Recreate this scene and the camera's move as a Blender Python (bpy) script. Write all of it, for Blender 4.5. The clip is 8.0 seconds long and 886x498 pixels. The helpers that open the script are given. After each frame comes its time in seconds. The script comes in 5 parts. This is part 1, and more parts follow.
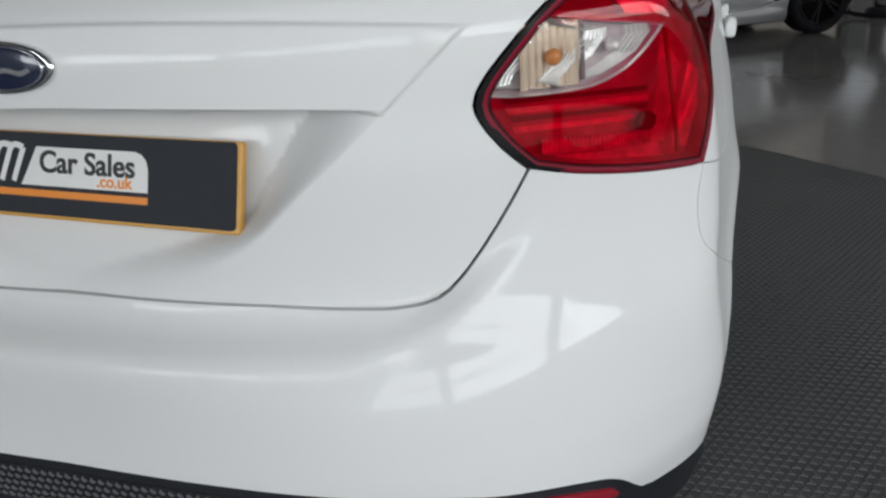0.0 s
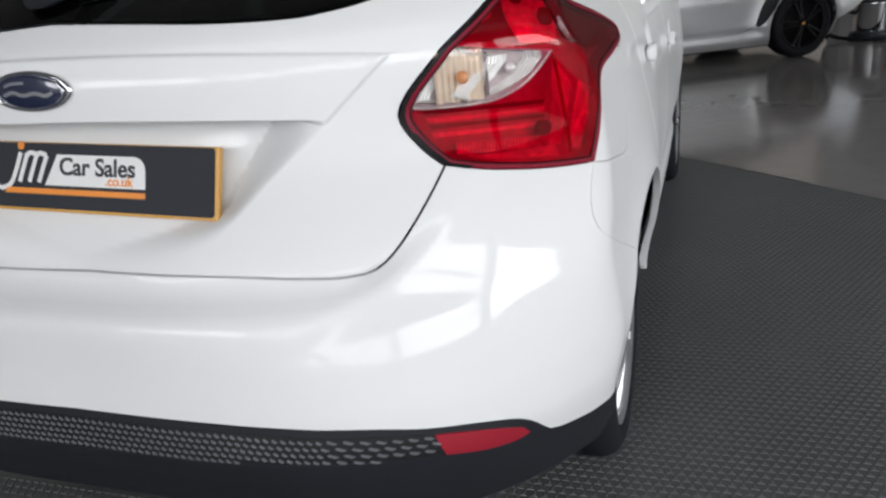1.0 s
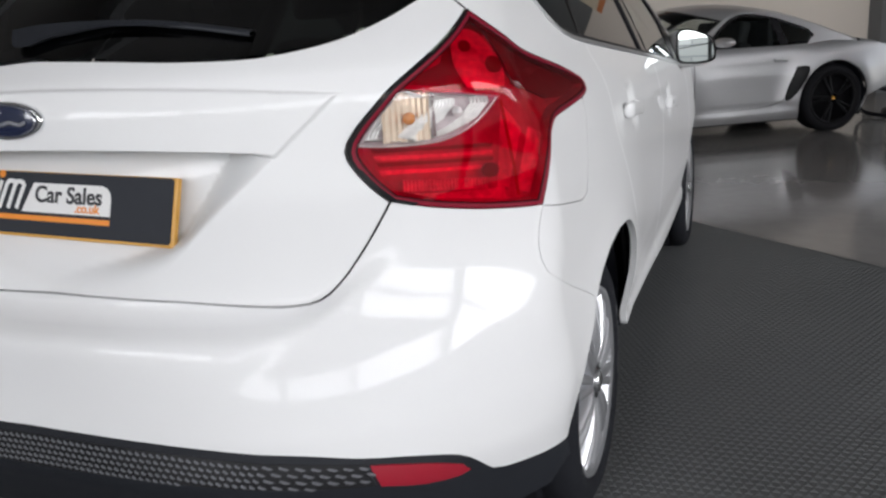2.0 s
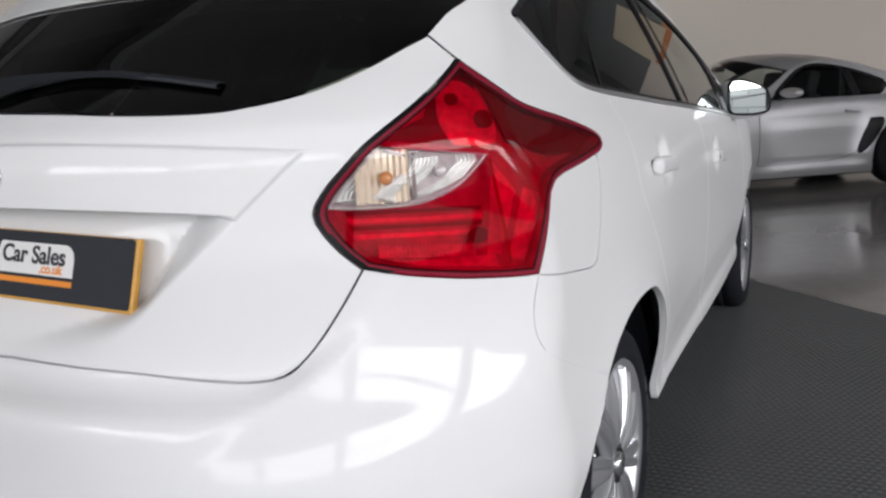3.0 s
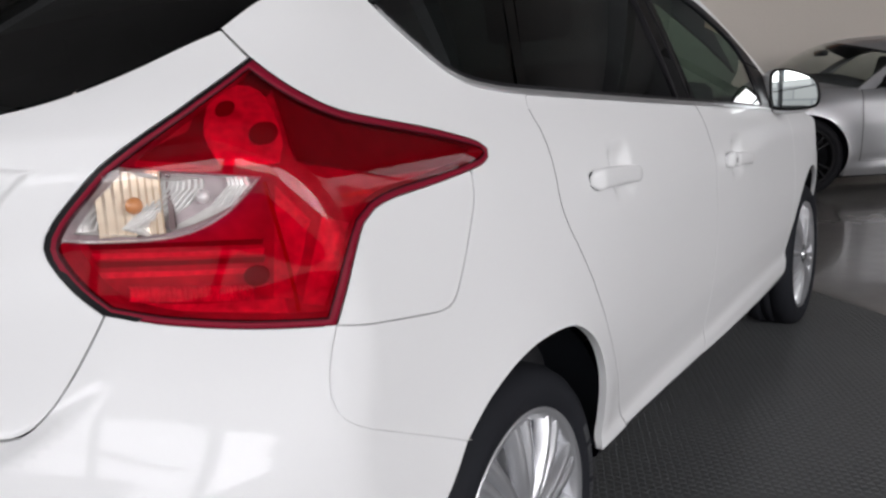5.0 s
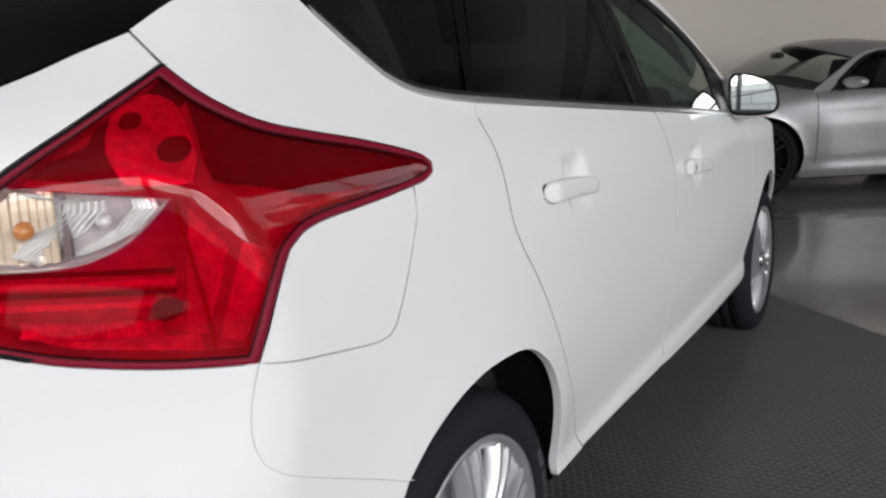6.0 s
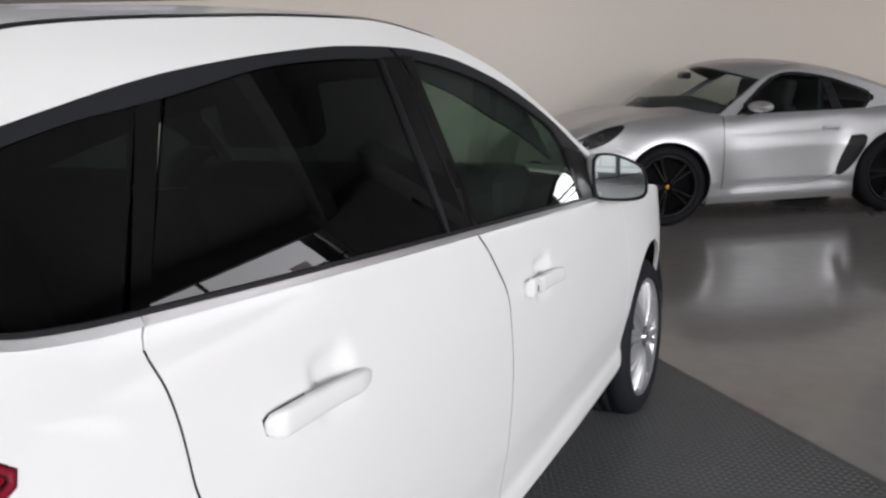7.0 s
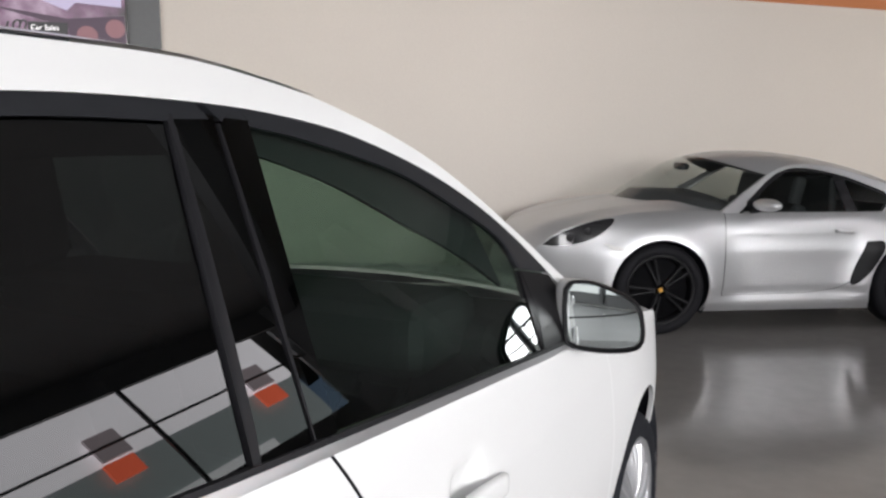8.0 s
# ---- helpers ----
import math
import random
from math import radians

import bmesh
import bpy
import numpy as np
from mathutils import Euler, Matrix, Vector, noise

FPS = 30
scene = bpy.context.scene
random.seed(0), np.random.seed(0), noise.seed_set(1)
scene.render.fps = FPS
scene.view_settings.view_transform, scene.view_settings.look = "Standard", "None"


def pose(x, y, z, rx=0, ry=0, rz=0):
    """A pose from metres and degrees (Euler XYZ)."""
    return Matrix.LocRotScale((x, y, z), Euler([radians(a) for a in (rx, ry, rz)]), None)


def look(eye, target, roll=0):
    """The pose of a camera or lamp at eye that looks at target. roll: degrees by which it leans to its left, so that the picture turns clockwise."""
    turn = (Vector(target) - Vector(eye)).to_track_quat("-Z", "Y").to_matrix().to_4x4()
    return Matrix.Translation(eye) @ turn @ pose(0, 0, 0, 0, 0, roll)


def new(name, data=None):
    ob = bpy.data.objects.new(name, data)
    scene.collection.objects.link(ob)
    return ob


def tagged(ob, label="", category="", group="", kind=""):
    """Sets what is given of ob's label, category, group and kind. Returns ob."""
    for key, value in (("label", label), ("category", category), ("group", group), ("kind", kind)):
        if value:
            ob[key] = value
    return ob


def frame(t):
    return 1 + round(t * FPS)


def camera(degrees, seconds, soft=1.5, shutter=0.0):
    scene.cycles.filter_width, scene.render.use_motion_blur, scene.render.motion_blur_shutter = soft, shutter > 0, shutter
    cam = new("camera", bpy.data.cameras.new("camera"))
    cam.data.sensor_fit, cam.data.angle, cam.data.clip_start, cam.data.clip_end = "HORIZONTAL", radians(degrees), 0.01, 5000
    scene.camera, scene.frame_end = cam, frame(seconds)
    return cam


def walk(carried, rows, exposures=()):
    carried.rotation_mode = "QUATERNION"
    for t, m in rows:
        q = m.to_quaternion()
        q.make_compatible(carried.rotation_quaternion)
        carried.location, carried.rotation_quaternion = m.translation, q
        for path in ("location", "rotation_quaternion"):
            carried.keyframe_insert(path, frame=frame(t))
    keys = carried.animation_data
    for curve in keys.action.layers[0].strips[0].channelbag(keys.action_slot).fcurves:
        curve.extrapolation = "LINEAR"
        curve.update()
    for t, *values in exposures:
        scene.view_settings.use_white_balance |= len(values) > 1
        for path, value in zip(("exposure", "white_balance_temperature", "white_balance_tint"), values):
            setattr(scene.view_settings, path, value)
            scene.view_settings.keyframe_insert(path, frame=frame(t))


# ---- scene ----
from mathutils.geometry import delaunay_2d_cdt

cam = camera(57.5, 8.0, soft=2.5)
PATH = [
    (0, (0.837, -0.967, 1.229), (0.234, 0.793, 0.495), -4.2),
    (0.5, (0.918, -1.125, 1.245), (0.321, 0.644, 0.53), -4.8),
    (1, (1.038, -1.197, 1.249), (0.41, 0.58, 0.579), -5.0),
    (2.5, (1.247, -1.194, 1.181), (0.452, 0.591, 0.752), -3.3),
    (3, (1.278, -1.005, 1.196), (0.399, 0.75, 0.812), -3.6),
    (3.5, (1.383, -0.798, 1.218), (0.404, 0.905, 0.842), -3.8),
    (4, (1.542, -0.644, 1.191), (0.452, 0.99, 0.814), -3.5),
    (5.5, (1.55, -0.518, 1.203), (0.429, 1.086, 0.791), -3.7),
    (6, (1.516, -0.435, 1.214), (0.476, 1.221, 0.795), -3.1),
    (6.5, (1.575, -0.212, 1.404), (0.653, 1.491, 0.904), -4.0),
    (7, (1.589, 0.162, 1.473), (0.685, 1.888, 1.02), -2.9),
    (7.5, (1.484, 0.55, 1.467), (0.594, 2.312, 1.148), -2.0),
    (8, (1.370, 1.012, 1.463), (0.480, 2.782, 1.193), -0.1),
]
EXPOSURES = [(0, -0.77, 6300, 5), (1, -0.40, 6350, 8), (2.5, -0.40, 6400, 10), (4, -0.40, 6450, 12), (5.5, -0.48, 6450, 11), (6.5, -0.14, 6450, 9), (7, 0.02, 6450, 10), (8, 0.42, 6500, 10)]
walk(cam, [(t, look(eye, target, roll)) for t, eye, target, roll in PATH], EXPOSURES)

# ---- light ----
world = bpy.data.worlds.new("sky")
scene.world = world
world.use_nodes = True
wn = world.node_tree.nodes
sky = wn.new("ShaderNodeTexSky")
sky.sky_type, sky.sun_disc, sky.sun_elevation, sky.sun_rotation = "NISHITA", False, radians(35), radians(120)
wn["Background"].inputs["Strength"].default_value = 0.1
world.node_tree.links.new(sky.outputs["Color"], wn["Background"].inputs["Color"])

# the showroom stands turned against the car: A runs along the beige wall, N from the shop window to it
TURN = radians(47.0)
A_DIR, N_DIR = Vector((math.cos(TURN), math.sin(TURN), 0)), Vector((-math.sin(TURN), math.cos(TURN), 0))
A0, A1, N0, N1, CEIL = -7.0, 12.5, -6.5, 6.6, 4.4


def room(a, n, z=0.0):
    return A_DIR * a + N_DIR * n + Vector((0, 0, z))


def daylight(name, centre, towards, width, height, watts, tone=(0.93, 0.97, 1.0)):
    lamp = bpy.data.lights.new(name, "AREA")
    lamp.shape, lamp.size, lamp.size_y, lamp.energy, lamp.color = "RECTANGLE", width, height, watts, tone
    ob = new(name, lamp)
    ob.matrix_world = look(centre, towards)
    return ob


BAYS = [-5.4, -2.3, 0.8, 3.9, 6.6]
for a, watts in zip(BAYS, (105, 110, 148, 195, 285)):
    daylight("window_and_fill_daylight", room(a, N0 - 0.12, 2.72), room(a, N0 + 5, 2.72), 2.75, 1.66, watts, (1.0, 0.975, 0.985))
for n in (-4.8,):
    # fill lamp added for the beige wall's far end; its window is unseen
    daylight("window_and_fill_daylight", room(10.3, 2.9, 1.85), room(10.3, 7, 1.85), 3.0, 3.2, 46, (1.0, 0.975, 0.985))
    daylight("window_and_fill_daylight", room(A0 - 0.12, n + 1.25, 2.72), room(A0 + 5, n + 1.25, 2.72), 5.2, 1.66, 290, (1.0, 0.975, 0.985))

# ---- materials ----
def material(name, colour, rough=0.5, metal=0.0, coat=0.0, spots=None, grain=0.0, scale=40.0, vary=0.06, blotch=2.0, sheen=0.5):
    m = bpy.data.materials.new(name)
    m.use_nodes = True
    nt = m.node_tree
    p = nt.nodes["Principled BSDF"]
    p.inputs["Roughness"].default_value, p.inputs["Metallic"].default_value = rough, metal
    p.inputs["Coat Weight"].default_value, p.inputs["Coat Roughness"].default_value = coat, 0.02
    p.inputs["Specular IOR Level"].default_value = sheen
    tc = nt.nodes.new("ShaderNodeTexCoord")
    n1, n2 = nt.nodes.new("ShaderNodeTexNoise"), nt.nodes.new("ShaderNodeTexNoise")
    n1.inputs["Scale"].default_value, n2.inputs["Scale"].default_value = blotch, scale
    n1.inputs["Detail"].default_value = 4
    mixn = nt.nodes.new("ShaderNodeMath")
    mixn.operation = "ADD"
    mp = nt.nodes.new("ShaderNodeMapRange")
    mp.inputs["From Min"].default_value, mp.inputs["From Max"].default_value = 0.6, 1.4
    mp.inputs["To Min"].default_value, mp.inputs["To Max"].default_value = 1 - vary, 1 + vary
    mul = nt.nodes.new("ShaderNodeVectorMath")
    mul.operation = "SCALE"
    mul.inputs[0].default_value = colour
    for n in (n1, n2):
        nt.links.new(tc.outputs["Object"], n.inputs["Vector"])
    nt.links.new(n1.outputs["Fac"], mixn.inputs[0])
    nt.links.new(n2.outputs["Fac"], mixn.inputs[1])
    nt.links.new(mixn.outputs[0], mp.inputs["Value"])
    nt.links.new(mp.outputs[0], mul.inputs["Scale"])
    nt.links.new(mul.outputs[0], p.inputs["Base Color"])
    if grain:
        b = nt.nodes.new("ShaderNodeBump")
        b.inputs["Strength"].default_value, b.inputs["Distance"].default_value = grain, 0.002
        nt.links.new(n2.outputs["Fac"], b.inputs["Height"])
        nt.links.new(b.outputs[0], p.inputs["Normal"])
    if spots:
        r = nt.nodes.new("ShaderNodeMapRange")
        r.inputs["To Min"].default_value, r.inputs["To Max"].default_value = spots
        nt.links.new(n1.outputs["Fac"], r.inputs["Value"])
        nt.links.new(r.outputs[0], p.inputs["Roughness"])
    return m


def tinted(name, colour, gloss_rough=0.0, face_on=0.05, rise=4.5):
    """A thin pane: light goes straight through it, tinted, and part of it is mirrored."""
    m = bpy.data.materials.new(name)
    m.use_nodes = True
    nt = m.node_tree
    nt.nodes.remove(nt.nodes["Principled BSDF"])
    tr, gl, mx, fr, pw, ma = (nt.nodes.new("ShaderNode" + k) for k in ("BsdfTransparent", "BsdfGlossy", "MixShader", "LayerWeight", "Math", "Math"))
    tr.inputs["Color"].default_value = (*colour, 1)
    gl.inputs["Roughness"].default_value = gloss_rough
    gl.inputs["Color"].default_value = (1, 1, 1, 1)
    fr.inputs["Blend"].default_value = 0.5
    pw.operation, ma.operation = "POWER", "MULTIPLY_ADD"
    pw.inputs[1].default_value, ma.inputs[1].default_value, ma.inputs[2].default_value = rise, 1 - face_on, face_on
    nt.links.new(fr.outputs["Facing"], pw.inputs[0])
    nt.links.new(pw.outputs[0], ma.inputs[0])
    nt.links.new(ma.outputs[0], mx.inputs[0])
    nt.links.new(tr.outputs[0], mx.inputs[1])
    nt.links.new(gl.outputs[0], mx.inputs[2])
    nt.links.new(mx.outputs[0], nt.nodes["Material Output"].inputs["Surface"])
    return m


WHITE = material("white_paint", (0.77, 0.775, 0.775), 0.6, 0, 0.55, vary=0.012, scale=900, blotch=3, sheen=0.15)
BLACK = material("black_plastic", (0.018, 0.020, 0.025), 0.45, grain=0.25, scale=700, vary=0.2, sheen=0.35)
TRIM = material("satin_black_trim", (0.008, 0.008, 0.009), 0.35, vary=0.15, sheen=0.15)
FRAME = material("satin_window_frame", (0.017, 0.018, 0.021), 0.38, vary=0.1, sheen=0.38)
DARK_STRIP = material("dark_grey_strip", (0.012, 0.012, 0.014), 0.4, vary=0.08, sheen=0.3)
BELT_STRIP = material("satin_belt_strip", (0.63, 0.635, 0.64), 0.30, 0.8, vary=0.05)
PIANO = material("gloss_black_trim", (0.016, 0.016, 0.018), 0.18, 0, 0.6, vary=0.1)
RUBBER = material("tyre_rubber", (0.015, 0.016, 0.020), 0.75, grain=0.3, scale=500, vary=0.25, sheen=0.2)
CHROME = material("bright_chrome", (0.78, 0.79, 0.80), 0.08, 1.0, vary=0.03)
SATIN = material("satin_trim", (0.55, 0.56, 0.57), 0.26, 0.9, vary=0.04)
ALLOY = material("silver_alloy", (0.58, 0.59, 0.61), 0.36, 0.75, 0.2, vary=0.05, scale=600)
SILVER = material("silver_metallic_paint", (0.57, 0.575, 0.585), 0.42, 0.7, 0.4, vary=0.05, scale=1500)
PRIVACY = tinted("privacy_glass", (0.027, 0.031, 0.037), face_on=0.06, rise=3.8)
GLASS = tinted("green_tinted_glass", (0.42, 0.53, 0.46), face_on=0.06, rise=3.9)
PILLAR = tinted("black_glass_trim", (0.003, 0.003, 0.003), 0.008, face_on=0.06, rise=3.6)
CLEAR = tinted("clear_lens", (0.93, 0.93, 0.93))
RED_LENS = tinted("red_lens", (0.80, 0.018, 0.120), face_on=0.02)
MIRROR = material("mirror_glass", (0.55, 0.58, 0.575), 0.01, 1.0, vary=0.005)
NAVY = material("navy_enamel", (0.012, 0.018, 0.05), 0.2, 0, 1.0)
PLATE = material("charcoal_plate", (0.030, 0.033, 0.040), 0.6, 0, 0.0, vary=0.05, sheen=0.2)
GOLD = material("plate_edge_yellow", (0.62, 0.33, 0.06), 0.35, vary=0.05)
ORANGE = material("orange_print", (0.80, 0.27, 0.03), 0.4, vary=0.03)
PRINT = material("white_print", (0.78, 0.78, 0.77), 0.4, vary=0.02)
INK = material("dark_print", (0.02, 0.021, 0.025), 0.4)
CABIN = material("dark_cabin_cloth", (0.045, 0.046, 0.051), 0.85, grain=0.4, scale=300, vary=0.25)
WALL = material("beige_wall_paint", (0.70, 0.645, 0.585), 0.75, grain=0.08, scale=60, vary=0.035, blotch=0.6)
GREYWALL = material("grey_wall_paint", (0.16, 0.165, 0.17), 0.6, vary=0.06, blotch=0.8)
FLOOR = material("polished_grey_floor", (0.25, 0.24, 0.23), 0.16, 0, 0.25, spots=(0.12, 0.20), vary=0.09, blotch=0.9, scale=9)
MAT = material("black_rubber_mat", (0.088, 0.091, 0.090), 0.45, sheen=0.45, vary=0.22, blotch=1.1, scale=120)
# lighter copy of the mat rubber, for the glints on the studs
TREAD = material("lighter_rubber_tread", (0.105, 0.110, 0.114), 0.42, sheen=0.42, vary=0.2, blotch=1.1, scale=120)
CEILING = material("grey_ceiling", (0.26, 0.26, 0.26), 0.8, vary=0.1)
STEEL = material("painted_steel", (0.11, 0.115, 0.12), 0.5, vary=0.08)


# ---- making meshes ----
def mesh_object(name, bm, mat, parent=None, label="", smooth=True):
    me = bpy.data.meshes.new(name)
    bm.to_mesh(me)
    bm.free()
    me.materials.append(mat)
    if smooth:
        me.polygons.foreach_set("use_smooth", [True] * len(me.polygons))
    ob = new(name, me)
    ob.parent = parent
    if label:
        tagged(ob, label)
    return ob


part = mesh_object


def thing(name, label, category, place=Matrix(), group="", kind=""):
    ob = new(name)
    ob.empty_display_size = 0.1
    ob.matrix_world = place
    return tagged(ob, label, category, group, kind)


def boxed(bm, x0, x1, y0, y1, z0, z1, bevel=0.0, turn=None):
    made = bmesh.ops.create_cube(bm, size=1.0)["verts"]
    bmesh.ops.scale(bm, vec=(x1 - x0, y1 - y0, z1 - z0), verts=made)
    bmesh.ops.translate(bm, vec=((x0 + x1) / 2, (y0 + y1) / 2, (z0 + z1) / 2), verts=made)
    if bevel:
        edges = list({e for v in made for e in v.link_edges})
        out = bmesh.ops.bevel(bm, geom=edges, offset=bevel, segments=3, affect="EDGES", profile=0.6)
        made = list({v for f in out["faces"] for v in f.verts} | {v for v in made if v.is_valid})
    if turn:
        bmesh.ops.transform(bm, matrix=turn, verts=made)
    return made


def box_part(name, size, mat, parent=None, label="", bevel=0.0, turn=None):
    bm = bmesh.new()
    boxed(bm, *size, bevel=bevel, turn=turn)
    return part(name, bm, mat, parent, label, smooth=False)


def sheet(name, grid, mat, parent=None, label="", close=False, thick=0.0, smooth=True):
    """A mesh from rows of places."""
    bm = bmesh.new()
    rows = [[bm.verts.new(p) for p in r] for r in grid]
    for a, b in zip(rows, rows[1:]):
        n = len(a)
        for i in range(n if close else n - 1):
            j = (i + 1) % n
            bm.faces.new((a[i], a[j], b[j], b[i]))
    if thick:
        bmesh.ops.recalc_face_normals(bm, faces=bm.faces)
        bmesh.ops.solidify(bm, geom=bm.faces[:], thickness=thick)
    bmesh.ops.recalc_face_normals(bm, faces=bm.faces)
    return part(name, bm, mat, parent, label, smooth)


def spun(profile, steps=48, axis="X"):
    """A solid turned round an axis, from (radius, along) pairs."""
    bm = bmesh.new()
    rings = []
    for k in range(steps):
        a = 2 * math.pi * k / steps
        c, s = math.cos(a), math.sin(a)
        if axis == "X":
            rings.append([bm.verts.new((h, r * c, r * s)) for r, h in profile])
        elif axis == "Y":
            rings.append([bm.verts.new((r * c, h, r * s)) for r, h in profile])
        else:
            rings.append([bm.verts.new((r * c, r * s, h)) for r, h in profile])
    for k in range(steps):
        p, q = rings[k], rings[(k + 1) % steps]
        for i in range(len(profile) - 1):
            bm.faces.new((p[i], p[i + 1], q[i + 1], q[i]))
    bmesh.ops.remove_doubles(bm, verts=bm.verts, dist=1e-5)
    bmesh.ops.recalc_face_normals(bm, faces=bm.faces)
    return bm


def rod(name, places, radius, mat, parent=None, label=""):
    """A round bar along a line of places."""
    bm = bmesh.new()
    rings = []
    for i, p in enumerate(places):
        p = Vector(p)
        d = (Vector(places[min(i + 1, len(places) - 1)]) - Vector(places[max(i - 1, 0)])).normalized()
        u = d.orthogonal().normalized() if i == 0 else (u - d * u.dot(d)).normalized()
        w = d.cross(u)
        rings.append([bm.verts.new(p + (u * math.cos(k * math.pi / 5) + w * math.sin(k * math.pi / 5)) * radius) for k in range(10)])
    for a, b in zip(rings, rings[1:]):
        for i in range(10):
            bm.faces.new((a[i], a[(i + 1) % 10], b[(i + 1) % 10], b[i]))
    bm.faces.new(rings[0][::-1])
    bm.faces.new(rings[-1])
    return part(name, bm, mat, parent, label)


def run(*pts, every=0.012):
    """A smooth line through a few places."""
    p = [np.array(q, float) for q in pts]
    p = [2 * p[0] - p[1]] + p + [2 * p[-1] - p[-2]]
    out = []
    for a, b, c, d in zip(p, p[1:], p[2:], p[3:]):
        n = max(1, int(np.linalg.norm(c - b) / every))
        for k in range(n):
            u = k / n
            out.append(0.5 * (2 * b + (c - a) * u + (2 * a - 5 * b + 4 * c - d) * u * u + (3 * b - a - 3 * c + d) * u ** 3))
    out.append(p[-2])
    return out


def loop(*runs):
    """A closed outline from lines laid end to end."""
    out = []
    for r in runs:
        for q in r:
            if not out or np.linalg.norm(q - out[-1]) > 0.0015:
                out.append(np.array(q, float))
    if np.linalg.norm(out[0] - out[-1]) < 0.0015:
        out.pop()
    return np.array(out)


def shrunk(p, d):
    """An anticlockwise outline drawn in by d."""
    e = np.roll(p, -1, 0) - p
    e /= np.linalg.norm(e, axis=1)[:, None] + 1e-12
    n = np.stack([-e[:, 1], e[:, 0]], 1)
    m = n + np.roll(n, 1, 0)
    m /= np.maximum((m * m).sum(1), 0.5)[:, None] / 2
    return p + m * d


def within(p, q):
    """Which of the places q lie in the outline p."""
    inside = np.zeros(len(q), bool)
    for a, b in zip(p, np.roll(p, -1, 0)):
        cross = (a[1] > q[:, 1]) != (b[1] > q[:, 1])
        t = (q[:, 1] - a[1]) / (b[1] - a[1] + 1e-15)
        inside ^= cross & (q[:, 0] < a[0] + t * (b[0] - a[0]))
    return inside


def panel(name, outline, mat, parent, fn, label="", gap=0.0018, grid=0.022, rolled=0.003, depth=0.018, off=0.0, hand=1, extra=None, creases=(), h=0.003):
    """A pressed panel: an outline laid on a curved surface, with rolled edges and a flange behind them."""
    p = np.array(outline, float)
    if (p[:, 0] * np.roll(p[:, 1], -1) - p[:, 1] * np.roll(p[:, 0], -1)).sum() < 0:
        p = p[::-1]
    b, c, inner = shrunk(p, gap), shrunk(p, gap + 0.004), shrunk(p, gap + 0.004 + grid * 0.45)
    g = np.stack(np.meshgrid(np.arange(p[:, 0].min(), p[:, 0].max(), grid), np.arange(p[:, 1].min(), p[:, 1].max(), grid)), -1).reshape(-1, 2)
    g = g[within(inner, g)] if len(g) else g
    if extra is not None:
        lo, hi = extra.min(0) - grid * 0.3, extra.max(0) + grid * 0.3
        g = np.concatenate([g[~((g >= lo) & (g <= hi)).all(1)], extra[within(inner, extra)]])
    c = c[within(b, c)]
    nb = len(b)
    co = [Vector(q) for q in np.concatenate([b, c, g])]
    ties = []
    for line in creases:
        q = np.array(line)
        keep = within(inner, q)
        for i in range(len(q)):
            co.append(Vector(q[i]) if keep[i] else Vector(co[0]))
            if i and keep[i] and keep[i - 1]:
                ties.append((len(co) - 2, len(co) - 1))
    v, _, faces, ids, _, _ = delaunay_2d_cdt(co, ties, [list(range(nb))], 1, 1e-6)
    v = np.array([q[:] for q in v])
    rim = np.array([any(k < nb for k in q) for q in ids])
    o = np.where(rim, off - rolled, off)
    at = fn(v[:, 0] * hand, v[:, 1], o)
    du = fn(v[:, 0] * hand + h, v[:, 1], off) - fn(v[:, 0] * hand - h, v[:, 1], off)
    dv = fn(v[:, 0] * hand, v[:, 1] + h, off) - fn(v[:, 0] * hand, v[:, 1] - h, off)
    nor = np.cross(du, dv)
    nor /= np.linalg.norm(nor, axis=1)[:, None] + 1e-12
    first = fn(b[:, 0] * hand, b[:, 1], off - rolled)
    last = fn(b[:, 0] * hand, b[:, 1], off - depth)
    n = len(v)
    tris = [tuple(f) if hand > 0 else tuple(f)[::-1] for f in faces]
    for i in range(nb):
        j = (i + 1) % nb
        f = (n + i, n + nb + i, n + nb + j, n + j)
        tris.append(f if hand > 0 else f[::-1])
    me = bpy.data.meshes.new(name)
    me.from_pydata([tuple(q) for q in np.concatenate([at, first, last])], [], tris)
    me.materials.append(mat)
    me.polygons.foreach_set("use_smooth", [True] * len(me.polygons))
    me.normals_split_custom_set_from_vertices([tuple(q) for q in nor] + [(0, 0, 0)] * (2 * nb))
    ob = new(name, me)
    ob.parent = parent
    if label:
        tagged(ob, label)
    return ob


# ---- the hatchback: its outer surface ----
def curve(knots):
    """A smooth monotone curve through (t, value) knots."""
    t = np.array([k[0] for k in knots], float); v = np.array([k[1] for k in knots], float)
    d = np.diff(v) / np.diff(t)
    m = np.zeros(len(t)); m[0], m[-1] = d[0], d[-1]
    for i in range(1, len(t) - 1):
        if d[i-1] * d[i] > 0:
            w1, w2 = 2*(t[i+1]-t[i]) + t[i]-t[i-1], t[i+1]-t[i] + 2*(t[i]-t[i-1])
            m[i] = (w1+w2) / (w1/d[i-1] + w2/d[i])
    def f(q):
        q = np.asarray(q, float); c = np.clip(q, t[0], t[-1])
        i = np.clip(np.searchsorted(t, c) - 1, 0, len(t)-2)
        h = t[i+1]-t[i]; u = (c-t[i])/h
        r = (2*u**3-3*u**2+1)*v[i] + (u**3-2*u**2+u)*h*m[i] + (3*u**2-2*u**3)*v[i+1] + (u**3-u**2)*h*m[i+1]
        return r + np.where(q < t[0], (q-t[0])*m[0], 0) + np.where(q > t[-1], (q-t[-1])*m[-1], 0)
    return f


